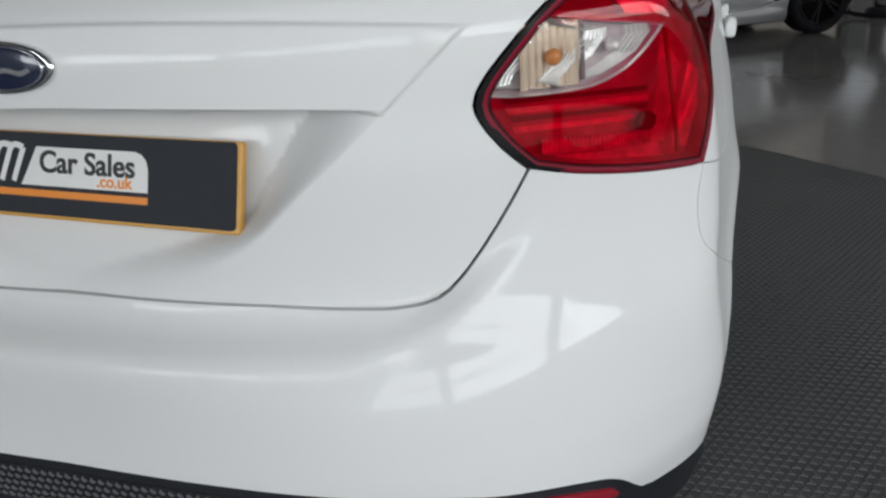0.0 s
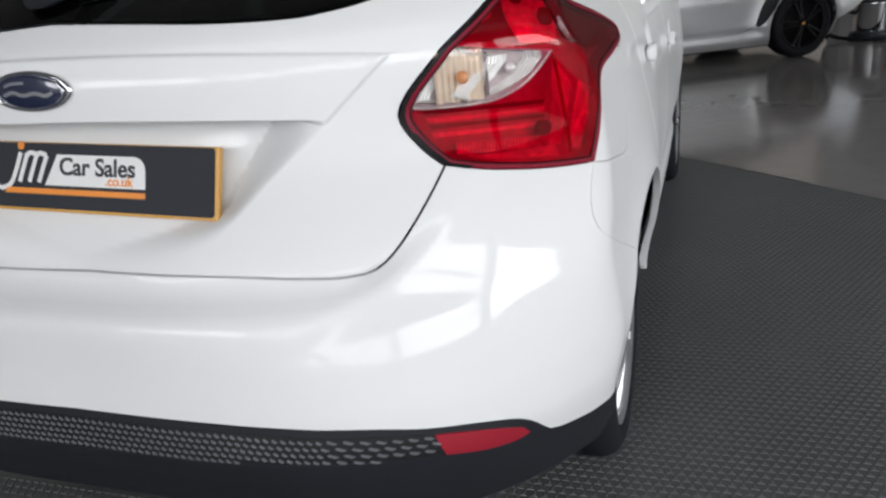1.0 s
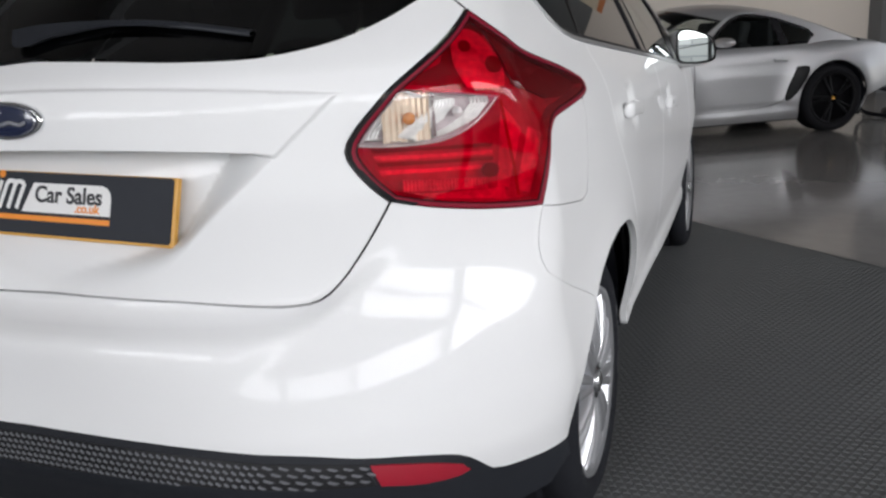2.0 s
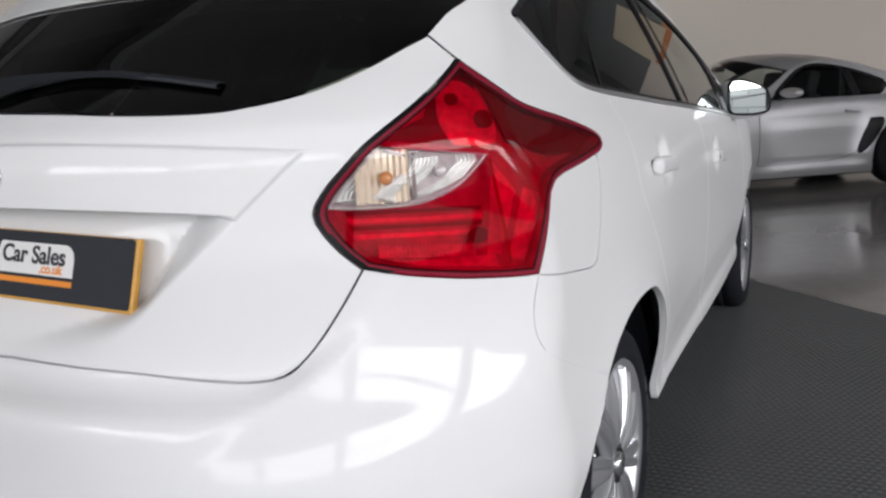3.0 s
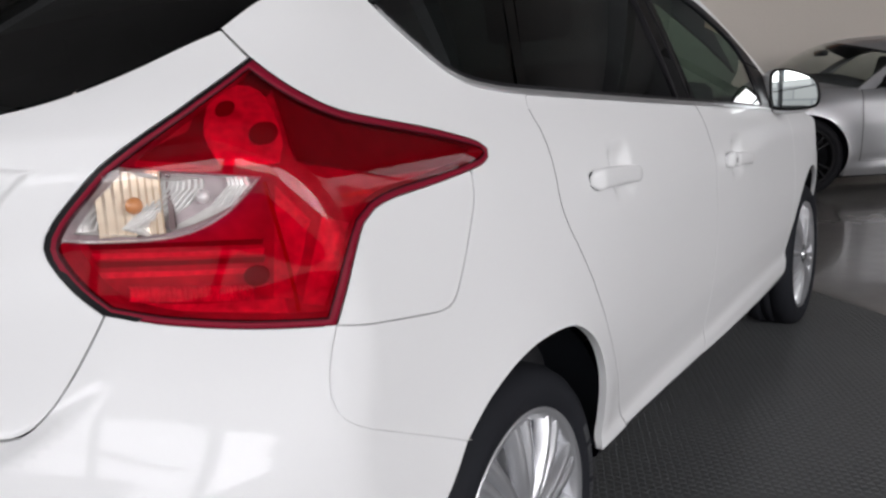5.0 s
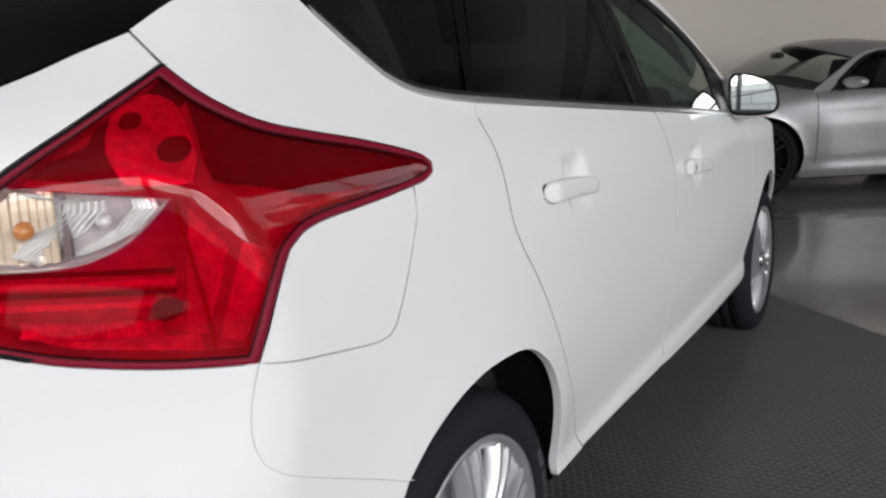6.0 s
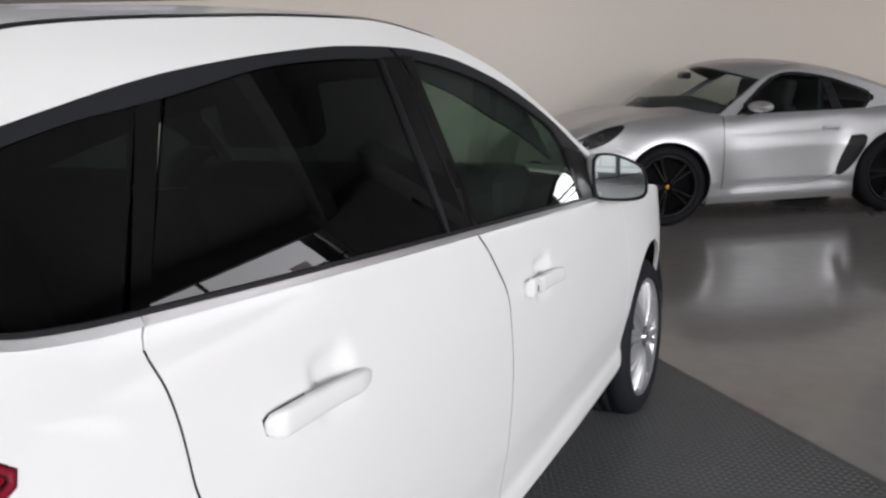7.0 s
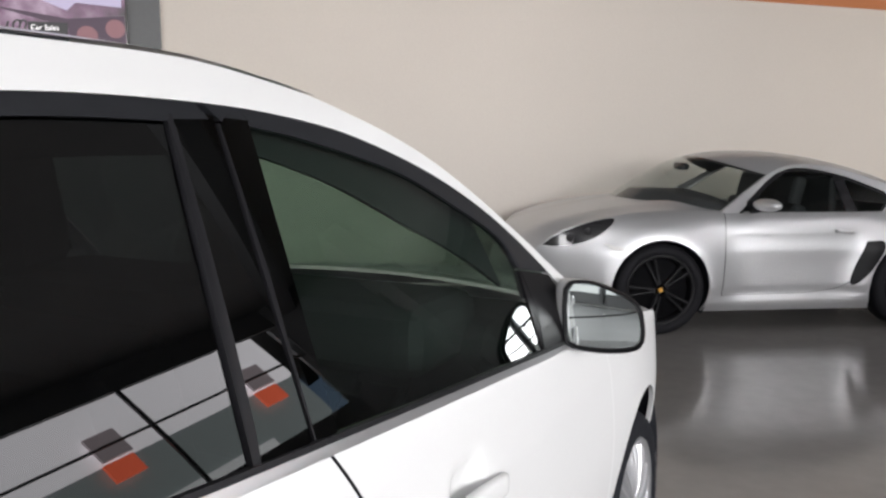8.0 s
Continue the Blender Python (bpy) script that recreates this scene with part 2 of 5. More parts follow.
def step(a, b, q):
    u = np.clip((np.asarray(q, float)-a)/(b-a), 0, 1)
    return u*u*(3-2*u)
HUB_R, HUB_F, HUB_Z, FLARE_R = 0.715, 3.335, 0.325, 0.79
REAR = curve([(.30,-.14),(.42,-.208),(.50,-.2375),(.56,-.2365),(.60,-.2305),(.64,-.2262),(.70,-.2242),(.718,-.2215),(.731,-.213),(.741,-.198),(.757,-.170),(.772,-.155),(.785,-.150),(.88,-.152),(1.0,-.156),(1.10,-.157),(1.15,-.142),(1.19,-.105),(1.25,-.03),(1.32,.05),(1.5,.29),(1.58,.40)])
REAR_OUT = curve([(.30,-.14),(.42,-.208),(.50,-.2375),(.56,-.237),(.60,-.2310),(.64,-.2262),(.66,-.2238),(.70,-.216),(.735,-.203),(.775,-.186),(.815,-.172),(.85,-.1635),(.89,-.160),(.94,-.158),(1.0,-.157),(1.1,-.157)])
TAIL_EDGE = curve([(.50,.20),(.60,.31),(.70,.42),(.76,.485),(.80,.535),(.85,.585),(.90,.622),(.95,.655)])
REAR_POW = curve([(.45,4.0),(.62,3.3),(.75,2.6),(.94,2.55),(1.02,2.35),(1.3,2.2)])
SIDE = curve([(.20,.78),(.28,.822),(.345,.851),(.372,.851),(.41,.843),(.46,.849),(.55,.861),(.72,.868),(.88,.866),(.96,.859),(1.03,.849),(1.09,.8295),(1.14,.8035),(1.20,.7735),(1.27,.7374),(1.335,.7022),(1.40,.6654),(1.45,.6360),(1.50,.605),(1.56,.556)])
SIDE_PLAN = curve([(-.1,-.02),(.3,-.012),(.7,.0),(1.4,.004),(2.4,.0),(3.0,-.012),(3.5,-.035),(3.9,-.12),(4.1,-.26)])


def side(y, z):
    f = 0
    for hub, amt in ((FLARE_R, .037), (HUB_F, .030)):
        f = f + amt*np.exp(-((y-hub)/.50)**2 - ((z-.66)/.27)**2)
    f = f + .03*step(.62, .34, y)*step(.75, .5, z)
    r = np.hypot((y-.684)/.34, (z-.36)/.38)
    f = f + .007*np.exp(-((r-1)/.15)**2)*step(.30, .42, z)
    for hy, hz in ((1.150, .984), (2.105, .908)):
        f = f - .020*np.exp(-((y-hy)/.05)**4 - ((z-hz)/.05)**4)
    return SIDE(z) + SIDE_PLAN(y) + f


def crown(x, high, wide):
    return high*np.clip(1 - (np.asarray(x, float)/wide)**2, 0, 1)


def recess(x, z):
    xb = .275 + (z-.85)/.175*.19
    ramp = np.clip((xb-np.abs(x)) / (.05 + .075*np.clip((z-.86)/.165, 0, 1) + .20*step(.90, .80, z)), 0, 1)
    soft = .25 + .75*step(.965, .885, z)
    return .100 * step(.78, 1.03, z)**0.5 * ((1-soft)*ramp**1.35 + soft*step(0, 1, ramp)) * step(1.032, 1.024, z - crown(x, .023, .46))


def pad(x, z):
    xb = .461 + (z-1.025)/.096*.096
    return .007 * step(xb+.003, xb-.002, np.abs(x)) * step(1.022, 1.026, z - crown(x, .023, .46)) * step(1.1225, 1.1175, z - crown(x, .034, .56))


def rear(x, z):
    w = step(-.012, .06, np.abs(x) - TAIL_EDGE(z)) * step(1.0, .95, z)
    return REAR(z)*(1-w) + REAR_OUT(z)*w + .384*(np.abs(x)/.845)**REAR_POW(z) + recess(x, z) - pad(x, z)


def solid(x, y, z):
    """Below zero inside the shell, seen in plan."""
    a, b, k = rear(x, z) - y, np.abs(x) - side(y, z), .035 + .10*step(1.1, 1.3, z)
    h = np.clip(.5 + .5*(b-a)/k, 0, 1)
    return a*(1-h) + b*h + k*h*(1-h)
X0, Y0, R0 = .45, .62, .45
S1, S2 = X0, X0 + R0*np.pi/2


def pane(s, z, off=0.0):
    """The plain curved face of the side windows."""
    s = np.asarray(s, float); z = np.asarray(z, float); y = np.abs(s) - S2 + Y0
    x = .803 - .48*(z-1.14) - .19*(z-1.14)**2 + SIDE_PLAN(y) + off
    return np.stack([np.sign(s)*x, y + 0*x, z + 0*x], -1)


def station(x, y):
    """How far round the shell, from the middle of the tail, a place lies."""
    x = np.asarray(x, float); y = np.asarray(y, float)
    a = np.arctan2(x-X0, Y0-y)
    return np.where(y > Y0, S2 + y - Y0, np.where(x < X0, x, S1 + R0*a))


def shell(s, z, off=0.0):
    s = np.asarray(s, float); z = np.asarray(z, float); q = np.abs(s)
    a = np.clip((q-S1)/R0, 0, np.pi/2)
    ox = np.minimum(q, X0); oy = Y0 + np.maximum(q-S2, 0)
    dx, dy = np.sin(a), -np.cos(a)
    lo, hi = np.zeros(np.broadcast(q, z).shape), np.full(np.broadcast(q, z).shape, 1.2)
    for _ in range(34):
        mid = (lo+hi)/2; inside = solid(ox+dx*mid, oy+dy*mid, z) < 0
        lo, hi = np.where(inside, mid, lo), np.where(inside, hi, mid)
    d = (lo+hi)/2 + off
    return np.stack([np.sign(s + 1e-9)*(ox+dx*d), oy+dy*d, z + 0*d], -1)


# ---- the hatchback: its parts ----
hatch = thing("hatchback_car", "white five-door hatchback car parked on a black rubber mat", "car")

# lines shared by neighbouring panels, as (distance round the shell, height)
TAIL_LOW = run((0, .789), (.15, .787), (.278, .782), (.40, .772), (.462, .768), (.492, .775), (.513, .80), (.535, .84), (.558, .888), (.578, .934))
LAMP_IN = run((.578, .934), (.556, .964), (.538, .997), (.531, 1.024), (.541, 1.055), (.572, 1.102), (.595, 1.131), (.657, 1.190), (.715, 1.247))
LAMP_TOP = run((.715, 1.247), (.773, 1.201), (.827, 1.171), (.899, 1.152), (1.014, 1.130), (1.105, 1.110), (1.155, 1.096), (1.170, 1.084), (1.162, 1.068), (1.129, 1.058))
LAMP_UNDER = run((1.129, 1.058), (1.05, 1.051), (.968, 1.045), (.895, 1.040), (.858, 1.031), (.840, 1.016), (.823, .975), (.809, .930), (.796, .890))
LAMP_LOW = run((.796, .890), (.742, .895), (.688, .903), (.623, .918), (.578, .934))
FLAP = run((.798, .889), (.89, .869), (.956, .859), (.985, .866), (1.003, .888), (1.030, .928), (1.060, .973), (1.085, 1.015), (1.094, 1.054))
BUMP_SIDE = run((.796, .890), (.787, .851), (.783, .812), (.789, .777), (.808, .752), (.873, .705), (.976, .647))
ARCH_BACK = run((.976, .647), (.935, .595), (.900, .555), (.872, .50), (.850, .45), (.832, .408))
ARCH_TOP = run((.976, .647), (1.042, .692), (1.128, .727), (1.221, .741), (1.335, .730), (1.418, .680), (1.473, .608), (1.505, .54), (1.536, .45), (1.543, .376))
BUMP_LOW = run((.832, .408), (.76, .417), (.700, .428), (.682, .437), (.663, .466), (.640, .492), (.595, .512), (.543, .527), (.463, .549), (.287, .563), (0, .568))
GLASS_LOW = run((0, 1.205), (.141, 1.198), (.28, 1.189), (.40, 1.186), (.46, 1.192), (.518, 1.209), (.574, 1.238), (.625, 1.268), (.669, 1.290))
GLASS_SIDE = run((.669, 1.290), (.713, 1.327), (.77, 1.352), (.834, 1.378))
SPOIL_CUT = run((.834, 1.378), (.985, 1.412), (1.12, 1.437), (1.175, 1.453), (1.20, 1.475))
DITCH = run((1.20, 1.475), (1.30, 1.515), (1.42, 1.543), (1.565, 1.557), (1.744, 1.566), (2.0, 1.575), (2.177, 1.577), (2.392, 1.574), (2.55, 1.552), (2.70, 1.514), (2.961, 1.405), (3.304, 1.154), (3.44, 1.035))
FRAME_TOP = run((.970, 1.333), (1.0, 1.344), (1.10, 1.365), (1.246, 1.402), (1.432, 1.440), (1.60, 1.470), (1.75, 1.488), (1.93, 1.503), (2.15, 1.514), (2.36, 1.511), (2.531, 1.497), (2.708, 1.464), (2.915, 1.391), (3.087, 1.293), (3.233, 1.170), (3.36, 1.035))
BELT = run((.970, 1.333), (1.087, 1.260), (1.165, 1.214), (1.217, 1.192), (1.29, 1.178), (1.39, 1.167), (1.8, 1.132), (2.318, 1.090), (2.8, 1.050), (3.18, 1.017), (3.36, 1.004))
DOOR_REAR = run((1.390, 1.166), (1.372, 1.138), (1.375, 1.085), (1.371, 1.017), (1.369, .955), (1.384, .905), (1.413, .856), (1.444, .80), (1.486, .71), (1.525, .635), (1.634, .47), (1.697, .370))
DOOR_MID = run((2.318, 1.089), (2.36, 1.010), (2.404, .93), (2.412, .85), (2.412, .74), (2.385, .56), (2.345, .345))
DOOR_FRONT = run((3.40, 1.000), (3.47, .93), (3.50, .80), (3.49, .55), (3.42, .30))
FRONT_ARCH = run((3.495, .283), (3.515, .42), (3.57, .56), (3.66, .66), (3.77, .715), (3.87, .728), (3.97, .715), (4.08, .655), (4.165, .56), (4.22, .44), (4.24, .33))


def between(line, a, b):
    """The stretch of a line from the place nearest a to that nearest b."""
    q = np.array(line)
    i, j = (int(np.argmin(((q - np.array(k)) ** 2).sum(1))) for k in (a, b))
    return [q[k] for k in (range(i, j + 1) if i <= j else range(i, j - 1, -1))]


def seg(*pts):
    return [np.array(p, float) for p in pts]


def flip(line):
    return [np.array((-q[0], q[1])) for q in line]


def even(line):
    """A line across the middle of the tail, from its right half."""
    return flip(line)[::-1] + list(line)[1:]


WHOLE = dict(parent=hatch, fn=shell)


def recess_creases():
    """Mesh lines along the edges of the recess, of its lip and of the raised finisher."""
    out = []
    for d in (-.004, 0, .004, .010, .018, .028, .040, .055, .075, .10):
        out.append([(.275 + (z - .85) / .175 * .19 - d, z) for z in np.arange(.800, 1.0201, .0110)])
    for d in (-.006, -.002, .0005, .003, .007):
        out.append([(.461 + (z - 1.025) / .096 * .096 + d, z) for z in np.linspace(1.026, 1.1175, 12)])
    out = [[(float(station(x, rear(x, z))), z) for x, z in q] for q in out]
    out += [flip(q) for q in out]
    for z in (1.0185, 1.0205, 1.022, 1.024, 1.0255, 1.027, 1.029, 1.0305, 1.032, 1.0335, 1.036, 1.1145, 1.1175, 1.119, 1.1205, 1.1225, 1.126):
        low = z < 1.05
        w = .48 if low else .535
        out.append([(x, z + float(crown(x, .023, .46) if low else crown(x, .034, .56))) for x in np.linspace(-w, w, 99)])
    return out


# the tailgate, in one piece with its recess and its raised finisher
tailgate = panel("tailgate", loop(even(TAIL_LOW), LAMP_IN, seg((.715, 1.247), (.669, 1.290)), even(GLASS_LOW)[::-1], flip(LAMP_IN)[::-1]), WHITE,
                 label="white tailgate with a recess for the plate", grid=0.008, gap=0.0028,
                 creases=recess_creases(), h=0.0012, **WHOLE)
panel("rear_window", loop(even(GLASS_LOW), GLASS_SIDE, seg((.82, 1.43), (.6, 1.47), (0, 1.50), (-.6, 1.47), (-.82, 1.43)), flip(GLASS_SIDE)[::-1]), PRIVACY,
      label="dark tinted rear window", off=-0.004, rolled=0.0, depth=0.005, **WHOLE)
bumper = panel("rear_bumper", loop(even(BUMP_LOW[::-1]), ARCH_BACK[::-1], BUMP_SIDE[::-1], LAMP_LOW, TAIL_LOW[::-1],
               flip(TAIL_LOW), flip(LAMP_LOW)[::-1], flip(BUMP_SIDE), flip(ARCH_BACK)), WHITE, label="white painted rear bumper", grid=0.010, gap=0.0005, rolled=0.001, **WHOLE)

for hand in (1, -1):
    SIDED, PANED = dict(parent=hatch, fn=shell, hand=hand), dict(parent=hatch, fn=pane, hand=hand)
    panel("body_side", loop(BUMP_SIDE[::-1], between(FLAP, (.798, .889), (1.094, 1.054)), between(LAMP_UNDER, (1.094, 1.054), (1.129, 1.058))[::1], LAMP_TOP[::-1],
          seg((.715, 1.247), (.669, 1.290)), GLASS_SIDE, SPOIL_CUT, DITCH, seg((3.44, 1.035), (3.36, 1.035)), FRAME_TOP[::-1], between(BELT, (.970, 1.333), (1.39, 1.167)),
          DOOR_REAR, seg((1.697, .370), (1.543, .376)), ARCH_TOP[::-1]), WHITE, grid=0.016, gap=0.0007, rolled=0.001, **SIDED)
    panel("fuel_flap", loop(FLAP, between(LAMP_UNDER, (1.094, 1.054), (.796, .890))), WHITE, gap=0.0012, **SIDED)
    rear_door = panel("rear_door", loop(DOOR_REAR, run((1.697, .370), (2.345, .345)), DOOR_MID[::-1], between(BELT, (2.318, 1.09), (1.39, 1.167))), WHITE, grid=0.011, gap=0.0034, depth=0.014, **SIDED)
    front_door = panel("front_door", loop(DOOR_MID, run((2.345, .345), (3.42, .300)), DOOR_FRONT[::-1], seg((3.40, 1.0), (3.36, 1.004)), between(BELT, (3.36, 1.004), (2.318, 1.09))), WHITE, grid=0.012, gap=0.0008, **SIDED)
    panel("front_wing", loop(DOOR_FRONT, seg((3.42, .300), (3.495, .283)), FRONT_ARCH, seg((4.24, .33), (4.40, .35), (4.40, .80)), run((4.40, .80), (4.2, .90), (3.85, .965), (3.44, 1.030)), seg((3.40, 1.0))), WHITE, **SIDED)

    # white strip added behind the bumper seam to lighten it
    panel("bumper_seam_backing", loop([k + np.array((-.012, .004)) for k in BUMP_SIDE], [k + np.array((.012, -.004)) for k in BUMP_SIDE[::-1]]), WHITE, hatch, shell, gap=0, off=-.0035, rolled=0, depth=.003, grid=.05, hand=hand)
    # dark strips in the door gaps, standing in for the shade inside them
    for q, d in ((DOOR_REAR[2:], rear_door), (DOOR_MID, front_door)):
        panel("door_gap_shade", loop([k + np.array((-.0042, 0)) for k in q], [k + np.array((.0042, 0)) for k in q[::-1]]), TRIM, d, shell, gap=0, off=-.0022, rolled=0, depth=.004, grid=.05, hand=hand)
    for a, b in (((1.0, 1.35), (2.36, 1.511)), ((2.40, 1.51), (3.05, 1.31))):
        q = between(FRAME_TOP, a, b)
        panel("roof_lining_edge", loop([k + np.array((0, .01)) for k in q], [k + np.array((0, -float(np.interp(k[0], (2.40, 2.46, 2.60, 2.80, 3.05), (.07, .06, .085, .13, .15))) if hand > 0 else -.11)) for k in q[::-1]]), CABIN, hatch, pane, gap=0, off=-.045, rolled=0, depth=.01, grid=.05, hand=hand)

    q = between(BELT, (1.42, 1.165), (3.36, 1.004))
    panel("door_lining", loop([k + np.array((0, .002)) for k in q], seg((3.36, .45), (1.75, .45), (1.42, .85))), CABIN, hatch, shell, gap=0, off=-.022, rolled=0, depth=.01, grid=.08, hand=hand)

    # windows and their dark surrounds
    panel("quarter_window", loop(run((.992, 1.331), (1.095, 1.268), (1.172, 1.221), (1.225, 1.202), (1.30, 1.190), (1.372, 1.183)), seg((1.372, 1.183), (1.560, 1.432)), run((1.560, 1.432), (1.432, 1.417), (1.25, 1.382), (1.08, 1.345), (.992, 1.331))), PRIVACY,
          label="dark tinted quarter window", off=-0.004, rolled=0, depth=0.006, **SIDED)
    panel("window_divider", loop(seg((1.374, 1.172), (1.408, 1.169), (1.625, 1.452), (1.566, 1.444))), PILLAR, off=-0.002, **SIDED)
    panel("rear_window_frame", loop(between(FRAME_TOP, (.970, 1.333), (2.36, 1.511)), seg((2.36, 1.511), (2.372, 1.486)), run((2.372, 1.486), (2.293, 1.485), (2.147, 1.487), (1.956, 1.482), (1.851, 1.473), (1.757, 1.460), (1.66, 1.445), (1.56, 1.432), (1.432, 1.417), (1.25, 1.382), (1.08, 1.345), (.985, 1.331))), FRAME,
          label="satin black window surround", gap=0.0008, off=0.002, **SIDED)
    panel("rear_door_window", loop(run((1.410, 1.177), (1.8, 1.144), (2.191, 1.111)), seg((2.191, 1.111), (2.293, 1.485)), run((2.293, 1.485), (2.147, 1.487), (1.956, 1.482), (1.851, 1.473), (1.757, 1.460), (1.66, 1.445), (1.622, 1.440))), PRIVACY,
          label="dark tinted door window", off=-0.006, rolled=0, depth=0.006, **PANED)
    panel("door_pillar_trim", loop(seg((2.193, 1.102), (2.297, 1.093), (2.383, 1.497), (2.297, 1.499))), PILLAR, off=0.001, **PANED)
    panel("door_pillar_trim", loop(seg((2.303, 1.093), (2.348, 1.089), (2.450, 1.493), (2.391, 1.497))), PILLAR, off=0.001, **PANED)
    panel("pillar_gap", loop(seg((2.2992, 1.094), (2.3016, 1.094), (2.3852, 1.484), (2.3826, 1.484))), DARK_STRIP, off=0.0, gap=0.0, rolled=0, **PANED)
    panel("window_channel", loop(seg((2.194, 1.112), (2.206, 1.110), (2.308, 1.497), (2.297, 1.497))), DARK_STRIP, off=0.003, gap=0.0, **PANED)
    panel("front_window_frame", loop(between(FRAME_TOP, (2.372, 1.51), (3.233, 1.168)), seg((3.233, 1.168), (3.085, 1.198)), run((3.085, 1.198), (3.055, 1.262), (2.92, 1.341), (2.774, 1.406), (2.572, 1.458), (2.447, 1.480)), seg((2.447, 1.48), (2.39, 1.486))), FRAME,
          gap=0.0008, off=0.002, **SIDED)
    panel("front_door_window", loop(run((2.350, 1.099), (2.8, 1.062), (3.035, 1.042)), seg((3.035, 1.042), (3.079, 1.195)), run((3.079, 1.195), (3.055, 1.262), (2.92, 1.341), (2.774, 1.406), (2.572, 1.458), (2.447, 1.480))), GLASS,
          label="green tinted front door window", off=-0.006, rolled=0, depth=0.006, **PANED)
    panel("mirror_corner", loop(seg((3.037, 1.034), (3.36, 1.008), (3.233, 1.166), (3.083, 1.197))), TRIM, off=0.001, **SIDED)
    for name, q in (("belt_trim", between(BELT, (.988, 1.321), (1.388, 1.167))), ("belt_trim", between(BELT, (1.392, 1.167), (2.314, 1.09))), ("belt_trim", between(BELT, (2.322, 1.09), (3.2, 1.015)))):
        panel(name, loop([k + np.array((0, -.004)) for k in q], [k + np.array((0.001, 0.0095)) for k in q[::-1]]), BELT_STRIP, label="grey satin strip under the windows", gap=0.0006, rolled=0.006, depth=0.012, grid=0.05, off=0.007, **SIDED)
        panel("belt_seal", loop([k + np.array((0.001, .0095)) for k in q], [k + np.array((0.002, 0.0165)) for k in q[::-1]]), DARK_STRIP, label="dark seal above the satin strip", gap=0.0003, rolled=0.002, depth=0.01, grid=0.05, off=0.004, **SIDED)
    panel("roof_strip", loop(between(DITCH, (1.25, 1.5), (2.22, 1.577)), [k + np.array((0, .004)) for k in between(DITCH, (2.22, 1.577), (1.25, 1.5))]), BLACK, gap=0.0, off=-0.009, rolled=0, depth=0.01, grid=0.05, **SIDED)


def lofted(name, rows, mat, label="", n=25, thick=0.0, parent=hatch):
    """A sheet across the car from its edges: half width, y, z, and how far its middle goes back and up."""
    t = np.linspace(-1, 1, n)
    return sheet(name, [[(x * k, y + by * (1 - k * k), z + bz * (1 - k ** 2 * abs(k) ** 0.5)) for k in t] for x, y, z, by, bz in rows], mat, parent, label, thick=thick)


def rail(ys, bz, by=0.0, lift=0.006):
    out = []
    for y in ys:
        q = np.array(DITCH)
        z = float(np.interp(y + S2 - Y0, q[:, 0], q[:, 1])) + lift
        e = shell(y + S2 - Y0, z)
        out.append((float(e[0]) - 0.003, y, z, by, bz))
    return out


roof_rows = rail(np.linspace(.70, 2.12, 30), .042)
roof_rows = [(x, y, z, -.05 * max(0, 1 - (y - .7) / .3) + .09 * max(0, (y - 1.8) / .32) ** 2, b) for x, y, z, _, b in roof_rows]
lofted("roof", [(.47, .50, 1.515, -.12, .05), (.56, .60, 1.505, -.08, .045)] + roof_rows, WHITE, "white roof panel")
lofted("windscreen", [(x - .012, y + .004, z - .004, .09 + .17 * k / 11, .042 - .03 * k / 11) for k, (x, y, z, _, b) in enumerate(rail(np.linspace(2.13, 2.93, 12), .02))], GLASS, "tinted windscreen")
lofted("bonnet", [(.835, 2.94, 1.02, .27, .015), (.83, 3.31, .968, .22, .045), (.80, 3.66, .903, .22, .06), (.775, 3.78, .855, .25, .05), (.757, 3.86, .808, .28, .03)], WHITE, "white bonnet")
lofted("front_bumper", [(.757, 3.86, .812, .28, .02), (.762, 3.862, .60, .36, 0), (.755, 3.86, .42, .37, 0), (.735, 3.85, .25, .32, 0)], WHITE)
SPOIL_LOW = run((0, 1.402), (.3, 1.400), (.55, 1.392), (.70, 1.382), (.834, 1.379))
panel("spoiler", loop(even(SPOIL_LOW), SPOIL_CUT, run((1.20, 1.475), (1.0, 1.503), (.75, 1.53), (.4, 1.55), (0, 1.556)), run((0, 1.556), (-.4, 1.55), (-.75, 1.53), (-1.0, 1.503), (-1.20, 1.475)), flip(SPOIL_CUT)[::-1]), WHITE,
      label="white roof spoiler over the rear window", gap=0.003, rolled=0.006, depth=0.05, off=0.008, **WHOLE)

# the parked rear wiper
wiper = panel("rear_wiper", loop(run((-.10, 1.262), (-.02, 1.268), (.13, 1.265), (.27, 1.253)), run((.27, 1.247), (.13, 1.254), (.03, 1.246), (-.035, 1.229), (-.07, 1.236), (-.10, 1.262))), BLACK, hatch, shell,
              label="black rear wiper arm on the window", gap=0, off=.020, rolled=.004, depth=.020, grid=.015)
cols = np.array(run((.02, 1.248), (.12, 1.259), (.2, 1.256), (.3, 1.243), (.40, 1.226)))
rows = [shell(cols[:, 0], cols[:, 1] + dz, o) for dz, o in ((-.004, -.002), (-.006, .006), (-.002, .014), (.003, .014), (.005, .004), (.003, -.002))]
sheet("wiper_blade", [[tuple(q) for q in r] for r in rows], BLACK, wiper, "black rubber wiper blade")

